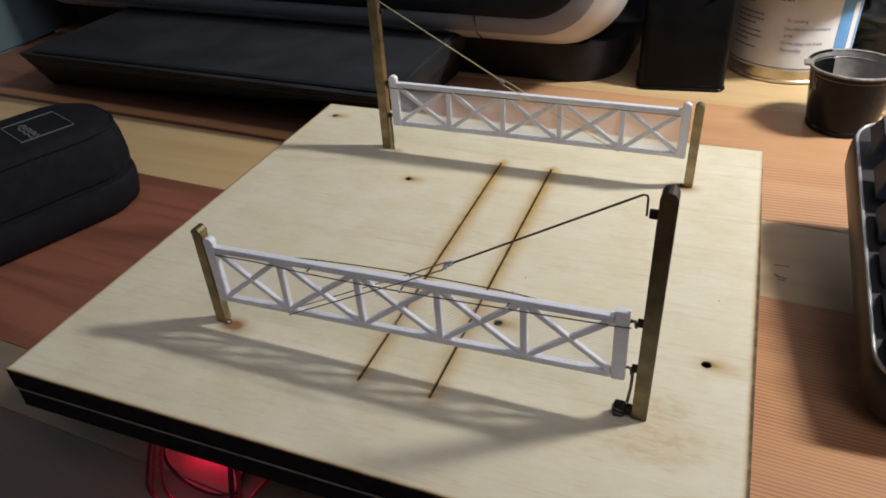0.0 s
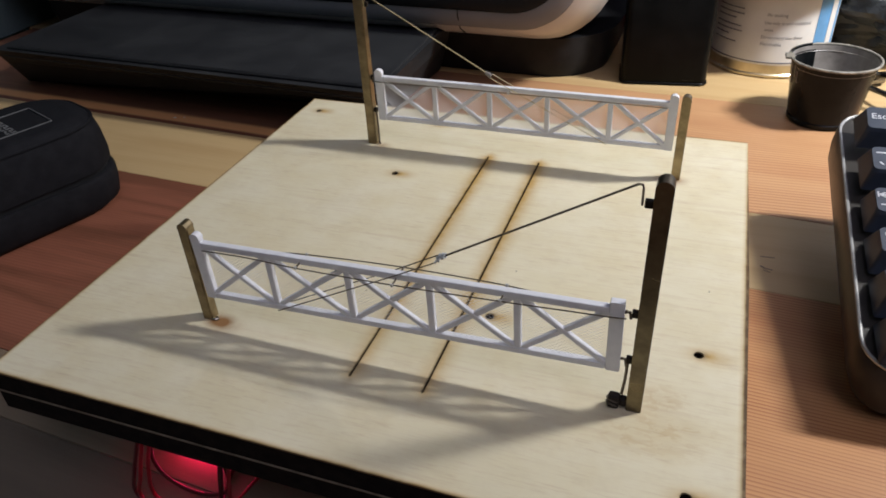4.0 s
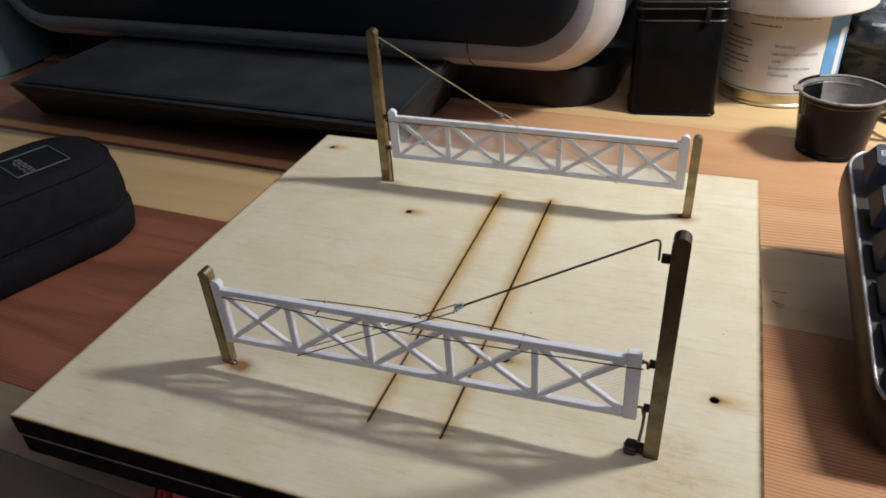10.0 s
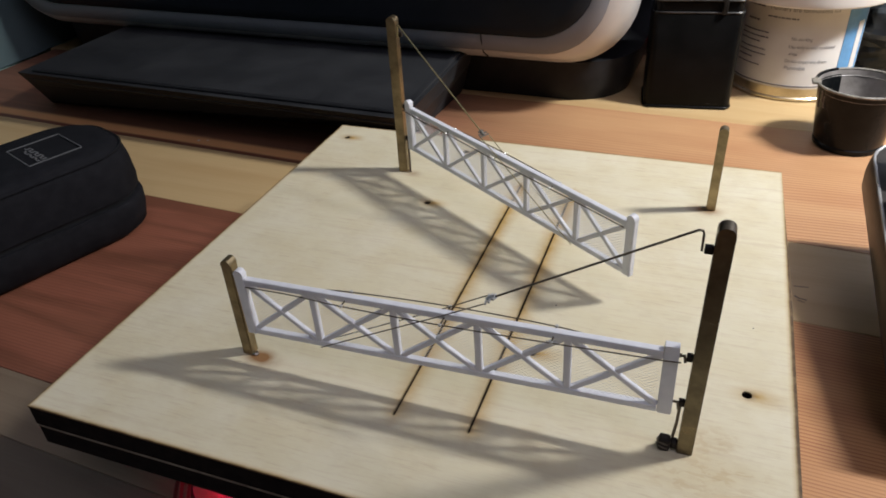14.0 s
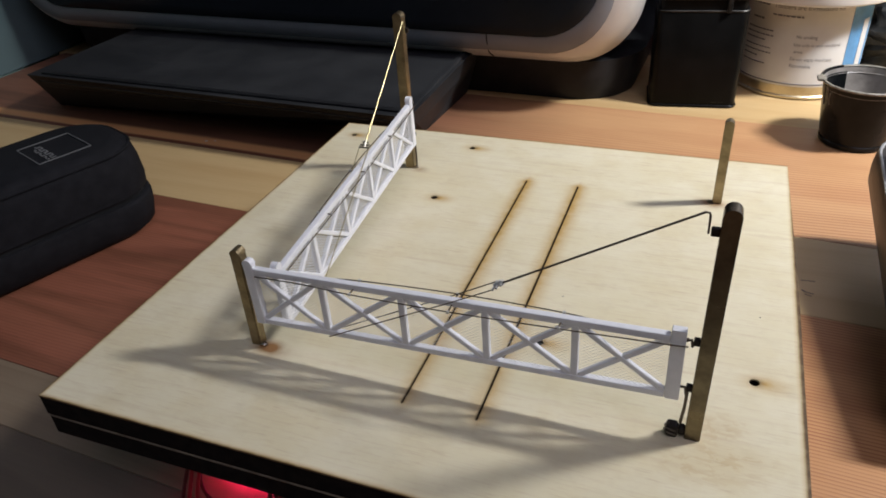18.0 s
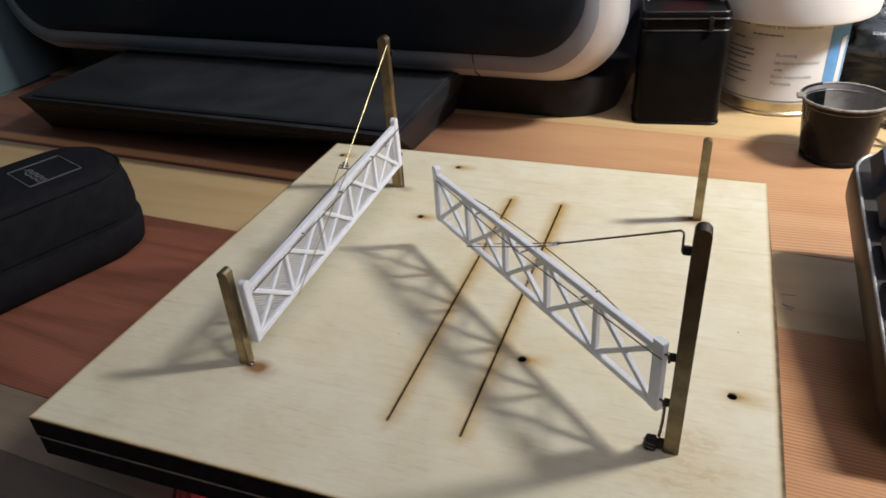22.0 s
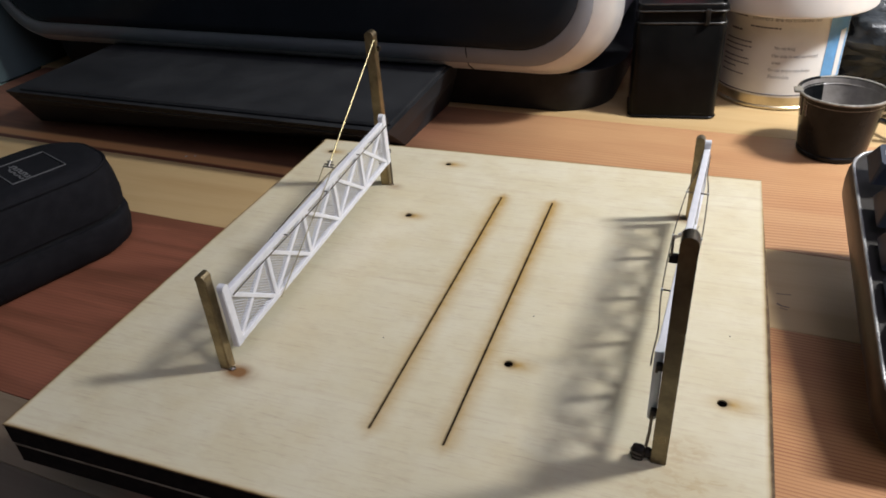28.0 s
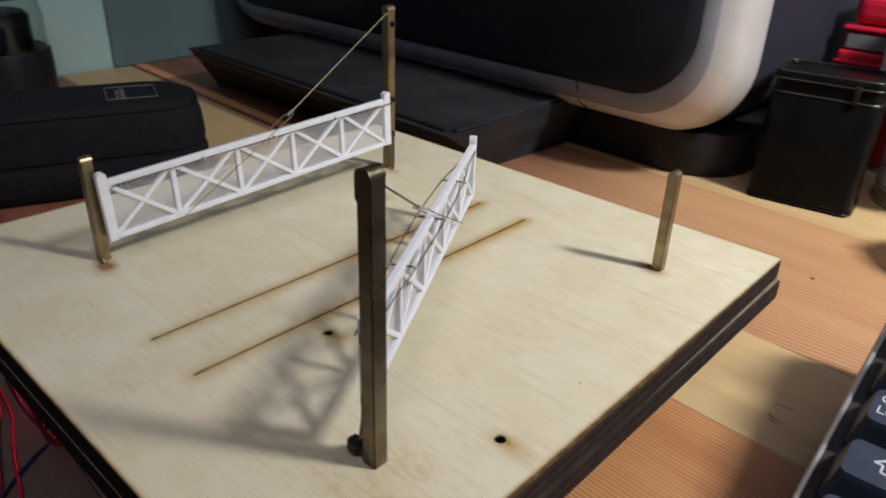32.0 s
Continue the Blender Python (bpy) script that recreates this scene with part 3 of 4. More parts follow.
# ---- the board with its four posts ----
def board():
    base = tagged(thing("layout_board"), "square pale birch plywood base with burnt edges and laser-cut slots", "model base")
    outer = [(LEFT, FRONT), (RIGHT + 0.5, FRONT), (RIGHT + 0.7, 80), (RIGHT - 0.6, BACK), (LEFT, BACK)]
    holes = [circle(x, y, 1.45) for x, y in HOLES]
    holes += [[(x - 0.22, y0), (x + 0.22, y0), (x + 0.32, y0 + 6), (x + 0.36, y1), (x - 0.36, y1), (x - 0.32, y0 + 6)] for x, y0, y1 in SLOTS]
    part("top_veneer", sheet_with_holes(outer, holes, BOARD - 0.5, BOARD), M_PLY, base)
    e = 0.15
    ring = [(LEFT + e, FRONT + e), (RIGHT + 0.5 - e, FRONT + e), (RIGHT + 0.7 - e, 80), (RIGHT - 0.6 - e, BACK - e), (LEFT + e, BACK - e)]
    part("upper_ply", sheet_with_holes(ring, holes, BOARD - 7.6, BOARD - 0.52), M_CHAR, base, "charred upper plywood layer")
    part("slot_floor", box(LEFT + 6, FRONT + 6, BOARD - 8.1, RIGHT - 6, BACK - 6, BOARD - 7.62), M_HOLE, base)
    part("glue_line", box(LEFT + 0.7, FRONT + 0.1, BOARD - 8.55, RIGHT + 0.55, BACK - 0.7, BOARD - 8.12), M_CORE, base, "pale veneer line between the layers")
    part("lower_ply", box(LEFT + 0.3, FRONT + 0.3, BOARD - 16.0, RIGHT + 0.8, BACK - 0.3, BOARD - 8.57, 0.3, 1), M_CHAR, base, "charred lower plywood layer")
    # veneers of the side facing the keyboard, coloured lighter for the lamp light there
    for top in (BOARD - 0.55, BOARD - 8.25):
        for k in range(5):
            own = bmesh.new()
            rows = []
            out = 0.12 + (0.1 if k % 2 else 0.0)
            for x, y in ((RIGHT + 0.5, FRONT + 0.4), (RIGHT + 0.7, 80), (RIGHT - 0.6, BACK - 0.4)):
                x = x if top > BOARD - 5 else RIGHT + 0.85
                rows.append([own.verts.new((x + dx, y, z)) for dx, z in ((-0.6, top - 1.46 * k), (out, top - 1.46 * k), (out, top - 1.46 * k - 1.43), (-0.6, top - 1.46 * k - 1.43))])
            for a, b in zip(rows, rows[1:]):
                for i in range(4):
                    own.faces.new((a[i], a[(i + 1) % 4], b[(i + 1) % 4], b[i]))
            own.faces.new(rows[0])
            own.faces.new(rows[-1])
            part("edge_veneer", own, M_GLUE_EDGE_LIT if k % 2 else M_PLY_EDGE_LIT, base)
    for x, y, r in ((33, 62, 0.25), (-12, 38, 0.25), (95, 68, 0.25)):
        part("speck", lathe([(0, 0.05), (r, 0.03), (r, 0.0)], 8), M_GAP, base, "tiny dark speck", at(x, y, BOARD + 0.01))
    for y in (10, 135):
        part("batten", box(-60, y, 0, 88, y + 18, BOARD - 16.02, 0.4, 1), M_BATTEN, base)


def solder(kind, x, y, s, ob):
    """The bead at the foot of a post."""
    blob = bmesh.new()
    bmesh.ops.create_uvsphere(blob, u_segments=10, v_segments=6, radius=1.0)
    for v in blob.verts:
        v.co += 0.25 * noise.noise_vector(v.co * 1.7 + Vector((x, y, 0)))
        v.co = Vector((v.co.x * 1.5, v.co.y * 1.1, max(v.co.z, -0.2) * 0.8 + 0.1))
    side = -1 if kind == "short_back" else 1
    bmesh.ops.translate(blob, vec=(side * (s + 0.5), -s * 0.6, 0.05), verts=blob.verts)
    part("solder_joint", blob, M_SOLDER if kind in ("tall_back", "short_front") else M_BRASS_DARK, ob, smooth=True)


def post(kind, x, y, h):
    tall = h > 50
    s = 2.0 if tall else 1.75
    ob = tagged(thing("gate_post", x, y, BOARD), ("tall" if tall else "short") + " square tarnished brass gate post soldered to the board", "gate post", "brass gate posts")
    arch = [(1.0, 0.0), (0.97, 0.55), (0.88, 1.05), (0.72, 1.5), (0.5, 1.85), (0.26, 2.05), (0.08, 2.1)]
    bm = loft([([(-s, -s), (s, -s), (s, s), (-s, s)], 0)] + [([(-s * k, -s), (s * k, -s), (s * k, s), (-s * k, s)], h - 2.1 + dz) for k, dz in arch])
    bmesh.ops.bevel(bm, geom=[e for e in bm.edges if abs((e.verts[0].co - e.verts[1].co).z) > 5], offset=0.28, segments=2, affect="EDGES")
    part("shaft", bm, M_BRASS_DARK if kind == "tall_front" else M_BRASS, ob)
    if kind != "tall_front":
        solder(kind, x, y, s, ob)
    if tall:
        hinge = -1 if kind == "tall_front" else 1
        for z, w in ((16.4, 1.5), (31.5, 1.5), (62.8, 1.9)):
            part("hinge_bracket", box(hinge * s if hinge > 0 else -s - w, -0.75, z - 1.1, hinge * s + w if hinge > 0 else -s, 0.75, z + 0.9, 0.2, 1), M_BLACK_PART, ob)
        if kind == "tall_front":
            part("drive_arm", tube([(-s - 1.0, -0.4, 15.5), (-s - 1.1, -0.8, 10), (-s - 1.5, -1.2, 5.0)], 0.42), M_STEEL_WIRE, ob)
            b = bmesh.new()
            box(-s - 4.9, -2.6, 0.02, -s - 1.7, 0.4, 4.2, 0.8, 2, b)
            box(-s - 1.8, -1.9, 0.8, -s + 0.0, 0.3, 3.6, 0.4, 1, b)
            block = part("crank_block", b, M_BLACK_PART, ob, "small black drive block")
            for dz, r in ((1.5, 1.75), (2.9, 1.7)):
                part("wire_wrap", tube([(-s - 3.4 + r * math.cos(k * 0.5236), -1.1 + 1.6 * math.sin(k * 0.5236), dz + 0.3 * math.sin(k)) for k in range(12)], 0.28, 6, closed=True), M_STEEL_WIRE, block)
        else:
            part("drive_arm", tube([(s + 0.9, -0.2, 15.5), (s + 1.0, -0.2, 8), (s + 1.0, -0.4, 0.1)], 0.4), M_STEEL_WIRE, ob)
    return ob


# ---- the two swinging gates; local x runs from the hinge to the head, z up from the board ----
JOINTS = (28.3, 52.5, 76.8, 102.0)


def gate(name, stay_material, label, knot, bow, strand, knot_material, square_heel):
    g = tagged(thing(name), label, "crossing gate", "white crossing gates")
    lo, hi = 12.7, 36.0

    def upright(u0, u1, t, flat=False):
        w = (u1 - u0) / 2
        pts = lambda k, d: [(-w * k, -d), (w * k, -d), (w * k, d), (-w * k, d)]
        if flat:
            rows = [(1, lo), (1, hi - 1.6), (0.97, hi - 1.3), (0.9, hi - 1.1)]
        else:
            rows = [(1, lo), (1, hi - 1.9), (0.97, hi - 1.35), (0.88, hi - 0.9), (0.72, hi - 0.5), (0.5, hi - 0.2), (0.26, hi - 0.06), (0.06, hi)]
        bm = loft([(pts(k, t), z) for k, z in rows])
        bmesh.ops.bevel(bm, geom=[e for e in bm.edges if abs((e.verts[0].co - e.verts[1].co).z) > 5], offset=0.25, segments=2, affect="EDGES")
        bmesh.ops.translate(bm, vec=((u0 + u1) / 2, 0, 0), verts=bm.verts)
        return bm

    part("heel_post", upright(1.4, 5.0, 1.1, square_heel), M_WHITE, g)
    part("head_post", upright(123.9, 127.2, 1.1), M_WHITE, g)
    part("top_rail", box(5.1, -1.05, 31.1, 124.0, 1.05, 33.2, 0.3, 2), M_WHITE, g)
    part("bottom_rail", box(5.1, -1.0, 12.7, 124.0, 1.0, 14.6, 0.25, 2), M_WHITE, g)
    for u in JOINTS:
        part("stile", box(u - 0.95, -0.9, 14.5, u + 0.95, 0.9, 31.2, 0.2, 1), M_WHITE, g)
    ends = (5.2, *JOINTS, 123.9)
    for a, b in zip(ends, ends[1:]):
        a, b = a + (1.0 if a > 6 else 0), b - (1.0 if b < 120 else 0)
        part("brace", bar((a, -0.08, 31.2), (b, -0.08, 14.5), 1.5, (0, 1, 0), 1.5, 0.2), M_WHITE, g)
        part("brace", bar((a, 0.08, 14.5), (b, 0.08, 31.2), 1.5, (0, 1, 0), 1.5, 0.2), M_WHITE, g)
    # fine netting between the braces
    bm = bmesh.new()
    u0, u1, z0, z1, pitch, r, rise = 5.0, 124.0, 14.5, 31.2, 1.6, strand, 0.66
    run = (z1 - z0) / rise
    for k in range(int((u1 - u0 + run) / pitch) + 1):
        c = u0 - run + k * pitch
        for way in (1, -1):
            pa, pb = max(u0, c), min(u1, c + run)
            if pb - pa < 0.5:
                continue
            za, zb = z0 + (pa - c) * rise, z0 + (pb - c) * rise
            if way < 0:
                za, zb = z0 + z1 - za, z0 + z1 - zb
            thread((pa, 0.08 * way, za), (pb, 0.08 * way, zb), r, bm)
    tagged(part("wire_netting", bm, M_NET, g, "fine diamond wire netting", smooth=True, auto=120.0), kind="stuff")
    # truss rods bowed out on both sides of the top rail, held by three cross struts
    for s in (-1, 1):
        line = smooth_line([(0.8, s * 1.6, 31.0), (5.4, s * 1.8, 30.9), (16, s * 1.95, 30.8), (32, s * bow, 31.6), (61.5, s * bow * 1.22, 31.8), (91, s * bow, 31.6), (108, s * 1.85, 31.2), (123.5, s * 1.5, 30.9)], 6)
        part("truss_rod", tube(line, 0.2, 6), M_STEEL_WIRE, g)
    for u, w in ((32, bow), (61.5, bow * 1.22), (91, bow)):
        part("strut", tube([(u, -w - 0.2, 31.7), (u, w + 0.2, 31.7)], 0.24, 8), M_STEEL_WIRE, g)
        for s in (-1, 1):
            part("strut_nut", box(u - 0.4, s * w - 0.35, 31.3, u + 0.4, s * w + 0.35, 32.1, 0.1, 1), M_BRIGHT, g)
    # raking stay: hooked rod, turnbuckle, two wires down to the bottom rail
    def stay(u):
        return 67.5 - (u - 1.1) * 0.5768

    part("stay_rod", tube([(0.0, 0, 62.3), (0.0, 0, 66.6), (0.25, 0, 67.4), (1.1, 0, 67.5), (knot, 0, stay(knot))], 0.28, 8), stay_material, g)
    tb = bmesh.new()
    tube([(knot - 1.1, 0, stay(knot - 1.1)), (knot + 1.3, 0, stay(knot + 1.3))], 0.62, 8, tb)
    for du, w in ((-0.7, 1.2), (0.3, 1.9), (1.2, 2.1)):
        tube([(knot + du, -w, stay(knot + du)), (knot + du, w, stay(knot + du))], 0.34, 6, tb)
    part("turnbuckle", tb, knot_material, g)
    for s in (-1, 1):
        part("stay_wire", tube([(knot + 1.6, s * 1.9, stay(knot + 1.6)), (62.5, s * 1.75, 32.6), (101.5, s * 1.7, 12.9)], 0.17, 6), stay_material, g)
    part("hinge_pin", tube([(-0.2, 0, 14.2), (0.2, 0, 16.6), (1.5, 0, 16.6)], 0.4, 6), M_STEEL_WIRE, g)
    part("hinge_pin", tube([(-0.2, 0, 30.0), (0.2, 0, 32.0), (1.5, 0, 31.6)], 0.4, 6), M_STEEL_WIRE, g)
    return g


# ---- wires and red lamp under the board ----
def underneath():
    led = tagged(thing("led_module", -66, 2, 0), "small white circuit module with a glowing red lamp under the board", "circuit module")
    part("module_body", box(-15, -3, 0, 15, 7, 6, 0.8), M_LABEL, led)
    part("lamp_lens", box(-3, -4.6, 3.0, 13.5, -3.0, 5.2, 0.5), M_LED, led, "glowing red lamp lens")
    for pts, m in (
        ([(-60, -25, 33.5), (-66, -27, 16), (-71, -26, 1.0), (-52, -33, 0.9), (-18, -44, 0.9), (20, -66, 0.9)], M_WIRE_DARK),
        ([(-58, -26, 33.5), (-63, -28, 16), (-68, -27, 1.0), (-46, -36, 0.9), (-14, -50, 0.9), (24, -74, 0.9)], M_WIRE_RED),
        ([(-56, -25, 33.5), (-60, -27, 18), (-64, -25, 1.0), (-44, -31, 0.9), (-12, -40, 0.9), (26, -58, 0.9)], M_WIRE_RED),
        ([(-57, -24, 33.5), (-60, -24, 20), (-58, -23, 10), (-50, -22, 5.0), (-42, -21, 6.0), (-35, -22, 14), (-33, -23, 33.5)], M_WIRE_DARK),
        ([(-31, -26, 33.5), (-36, -24, 18), (-42, -20, 1.0), (-46, -6, 0.9), (-40, 8, 0.9)], M_WIRE_DARK),
        ([(-28, -26, 33.5), (-32, -25, 18), (-38, -20, 1.0), (-36, -8, 0.9), (-30, 8, 0.9)], M_WIRE_RED),
        ([(-34, -20, 33.5), (-39, -20, 16), (-43, -19, 1.0), (-37, -28, 0.9), (-27, -40, 0.9), (-4, -60, 0.9)], M_WIRE_BLUE),
    ):
        names = {M_WIRE_RED: ("red", "red_wire"), M_WIRE_DARK: ("dark red", "dark_red_wire"), M_WIRE_BLUE: ("blue", "blue_wire")}[m]
        tagged(part(names[1], tube(smooth_line(pts, 8), 0.62, 8), m, smooth=True), "thin " + names[0] + " insulated wire hanging from the board's underside", "wire", "wires under the board")


# ---- the printer behind the board ----
def printer():
    p = tagged(thing("printer", -232, 340, 0, -2.0), "wide silver and black desktop printer with an open paper tray", "printer")
    top = 292.0

    def ring(x0, x1, z0, z1, r, y):
        return [(x + (x0 + x1) / 2, y, z + (z0 + z1) / 2) for x, z in rounded(x1 - x0, z1 - z0, r, 10)]

    def skin(rings, cap=False):
        own = bmesh.new()
        rows = [[own.verts.new(v) for v in ring_] for ring_ in rings]
        for a, b in zip(rows, rows[1:]):
            for k in range(len(a)):
                j = (k + 1) % len(a)
                own.faces.new((a[k], a[j], b[j], b[k]))
        if cap:
            own.faces.new(rows[-1])
        return own

    part("shell", skin([ring(-284, 251, 32, top - 2, 46, 31), ring(-287, 253.5, 31, top, 48, 24), ring(-287, 253.5, 32, top, 48, 16), ring(-285, 252.5, 34.6, top - 2, 48, 8), ring(-280, 249.5, 38.2, top - 6, 48, 1), ring(-275, 244.5, 41.6, top - 11, 46, -5), ring(-271, 239.4, 44.4, top - 14, 44, -7.6)]), M_SILVER, p, "silver plastic front frame", smooth=True, auto=60)
    part("bezel", skin([ring(-270.9, 239.3, 44.5, top - 14.1, 44, -7.5), ring(-270.3, 238.7, 45.1, top - 14.8, 43.6, -8.6), ring(-262, 233.0, 53.5, top - 22, 41, -11.0), ring(-259, 231.5, 56.0, top - 25, 40, -11.0)]), M_GREY_BEZEL, p, "grey bezel round the panel", smooth=True, auto=60)
    part("front_panel", skin([ring(-258.8, 231.3, 56.2, top - 25.2, 40, -10.8), ring(-256, 229, 58.5, top - 28, 38, -13.4), ring(-250, 223, 64, top - 33, 36, -14.8), ring(-200, 170, 110, top - 80, 20, -17.0)], True), M_GLOSS, p, "glossy black front panel", smooth=True, auto=60)
    part("body", skin([ring(-280, 247, 30, top - 6, 40, 280), ring(-280, 247, 30, top - 6, 40, 30)]), M_SIDE, p, "dark blue grey printer body", smooth=True, auto=60)
    seam = bar((156.8, -6.3, 42.3), (156.8, -11.2, 52.8), 0.7, (1, 0, 0), 0.6)
    bar((156.8, -11.1, 52.6), (156.8, -11.1, 56.2), 0.7, (1, 0, 0), 0.6, 0, seam)
    bar((156.8, 3.0, 36.4), (156.8, -6.4, 42.4), 0.7, (1, 0, 0), 0.6, 0, seam)
    part("bezel_seam", seam, M_BLACK, p)
    part("base", loft([([(x - 14, y + 152) for x, y in rounded(516, 246, 40, 8)], 0.2), ([(x - 14, y + 152) for x, y in rounded(526, 258, 46, 8)], 14), ([(x - 14, y + 152) for x, y in rounded(530, 262, 50, 8)], 30)]), M_BLACK, p, "black printer base", smooth=True)
    # the lowered tray: sloped underside, shallow well on top
    tray = part("paper_tray", loft([([(-176, -80), (126, -52), (128, 24), (-178, 24)], 0.3), ([(-165, -100), (140, -92), (136, 24), (-168, 24)], 24), ([(-157, -113), (146, -115), (140, 24), (-160, 24)], 38.0)]), M_TRAY, p, "smoky black lowered paper tray")
    part("tray_lip", box(-146, -110, 38.1, 138, -106, 39.6, 0.6), M_BLACK, tray)
    part("tray_lip", bar((142, -106, 38.9), (136, 18, 38.9), 4.0, (0, 0, 1), 1.8, 0.5), M_TRAY, tray)
    # flat dark plate on the sloped face, painting the shade of a recess
    part("recess_shade", bar((-52, -82.7, 14), (58, -77.7, 14), 15, (0, -0.6, -0.8), 0.6, 0.2), M_HOLE, tray, "dark plate for the shade of a finger recess")
    part("tray_lip", bar((-150, -111.3, 33.5), (142, -113.3, 33.5), 1.0, (0, -0.9, -0.43), 0.8, 0.2), M_BLACK, tray)
    return p


def zip_case():
    c = tagged(thing("zip_case", -262, 69, 0, 68.8), "black padded zip-up cloth case with a printed grey frame", "case")
    l, w = 172.0, 65.0

    def half(z_list):
        return [([(x * k, y * k2) for x, y in rounded(l, w, 25, 8)], z * 1.035) for k, k2, z in z_list]

    part("lower_shell", loft(half([(0.93, 0.85, 0.2), (0.99, 0.975, 4), (1.005, 1.01, 11), (1.008, 1.02, 18.0), (1.0, 1.0, 20.0)])), M_FABRIC, c, smooth=True, auto=70)
    part("upper_shell", loft(half([(0.995, 0.99, 23.0), (1.0, 1.0, 28), (0.99, 0.975, 38), (0.975, 0.945, 43.0), (0.952, 0.89, 46.6), (0.915, 0.80, 48.6), (0.86, 0.70, 49.6), (0.3, 0.2, 50.3)])), M_FABRIC, c, smooth=True, auto=70)
    part("zip_tape", loft(half([(0.972, 0.945, 19.4), (0.972, 0.945, 23.2)])), M_BLACK, c, "recessed black zip")
    piping = [(x * 0.965, y * 0.915, 47.4) for x, y in rounded(l, w, 25, 8)]
    part("piping", tube(piping, 0.8, 6, closed=True), M_FABRIC, c, smooth=True)
    mark = bmesh.new()
    u0, u1, v0, v1, z = 34.5, 61.0, -17.5, 9.5, 52.0
    for a, b in (((u0, v0), (u1, v0)), ((u1, v0), (u1, v1)), ((u1, v1), (u0, v1)), ((u0, v1), (u0, v0))):
        bar((*a, z), (*b, z), 0.42, (0, 0, 1), 0.5, 0, mark)
    part("printed_frame", mark, M_GREY_PRINT, c, "thin grey printed frame")
    words = bmesh.new()
    for u, tall, n in ((43.0, 2.4, 7), (40.2, 1.2, 6)):
        for k in range(n):
            v = -15.0 + k * 3.1
            bar((u - tall / 2, v, z + 0.05), (u + tall / 2, v, z + 0.05), 0.8, (0, 0, 1), 0.4, 0, words)
            bar((u + tall * (0.45 if k % 2 else -0.45), v, z + 0.05), (u + tall * (0.45 if k % 2 else -0.45), v + 1.9, z + 0.05), 0.55, (0, 0, 1), 0.4, 0, words)
    part("printed_word", words, M_GREY_PRINT, c, "small grey printed word")


def tin():
    t = tagged(thing("tea_tin", 55.3, 382.9, 0, 7.5), "square black glossy tin with a worn hinged lid", "tin")
    pts = rounded(57, 38, 5, 5)
    sc = lambda k: [(x * k, y * k) for x, y in pts]
    part("body", loft([(sc(0.97), 0.2), (sc(1.0), 1.6), (sc(1.0), 64.2), (sc(0.97), 65.2)]), M_TIN, t, smooth=True)
    part("bottom_rim", tube([(x * 1.005, y * 1.005, 1.5) for x, y in pts], 0.75, 6, closed=True), M_TIN, t, smooth=True)
    part("shoulder_rim", tube([(x * 0.985, y * 0.985, 65.1) for x, y in pts], 0.7, 6, closed=True), M_TIN_EDGE, t, smooth=True)
    part("neck", loft([(sc(0.955), 64.9), (sc(0.955), 73.8)]), M_TIN, t, smooth=True)
    lid = part("lid", loft([(sc(0.99), 72.3), (sc(1.0), 73.3), (sc(1.0), 75.6), (sc(0.97), 77.0), (sc(0.93), 77.2), (sc(0.90), 76.0)]), M_TIN, t, "shiny black lid", smooth=True)
    part("lid_rim", tube([(x * 1.0, y * 1.0, 72.8) for x, y in pts], 0.6, 6, closed=True), M_TIN_EDGE, lid, smooth=True)
    part("lid_rim", tube([(x * 0.955, y * 0.955, 77.0) for x, y in pts], 0.55, 6, closed=True), M_TIN_EDGE, lid, smooth=True)
    part("clasp", box(14, -20.6, 64.2, 17, -18.2, 74.3, 0.5), M_TIN_EDGE, t)
    for x0 in (12.5, 17.0):
        part("scratch", box(x0, -19.12, 3.8, x0 + 3.2, -18.9, 4.4), M_TIN_EDGE, t)


def arc_bar(r, a0, a1, z, height, n=8):
    bm = bmesh.new()
    vs = []
    for k in range(n + 1):
        a = radians(a0 + (a1 - a0) * k / n)
        vs.append((bm.verts.new((r * math.cos(a), r * math.sin(a), z - height / 2)), bm.verts.new((r * math.cos(a), r * math.sin(a), z + height / 2)),
                   bm.verts.new(((r - 0.3) * math.cos(a), (r - 0.3) * math.sin(a), z + height / 2)), bm.verts.new(((r - 0.3) * math.cos(a), (r - 0.3) * math.sin(a), z - height / 2))))
    for a, b in zip(vs, vs[1:]):
        for k in range(4):
            j = (k + 1) % 4
            bm.faces.new((a[k], a[j], b[j], b[k]))
    bm.faces.new(vs[0])
    bm.faces.new(vs[-1])
    return bm


def label_words(text, r, a0, a1, z, size, parent):
    """A line of print wrapped round a label of radius r from angle a0 to a1."""
    data = bpy.data.curves.new("words", "FONT")
    data.body, data.size, data.resolution_u = text, size, 2
    flat = bpy.data.objects.new("words", data)
    mesh = bpy.data.meshes.new_from_object(flat)
    bm = bmesh.new()
    bm.from_mesh(mesh)
    wide = max(v.co.x for v in bm.verts)
    for v in bm.verts:
        a = radians(a0 + (a1 - a0) * v.co.x / wide)
        v.co = Vector((r * math.cos(a), r * math.sin(a), z + v.co.y))
    bpy.data.objects.remove(flat)
    bpy.data.curves.remove(data)
    bpy.data.meshes.remove(mesh)
    part("print_words", bm, M_INK, parent)


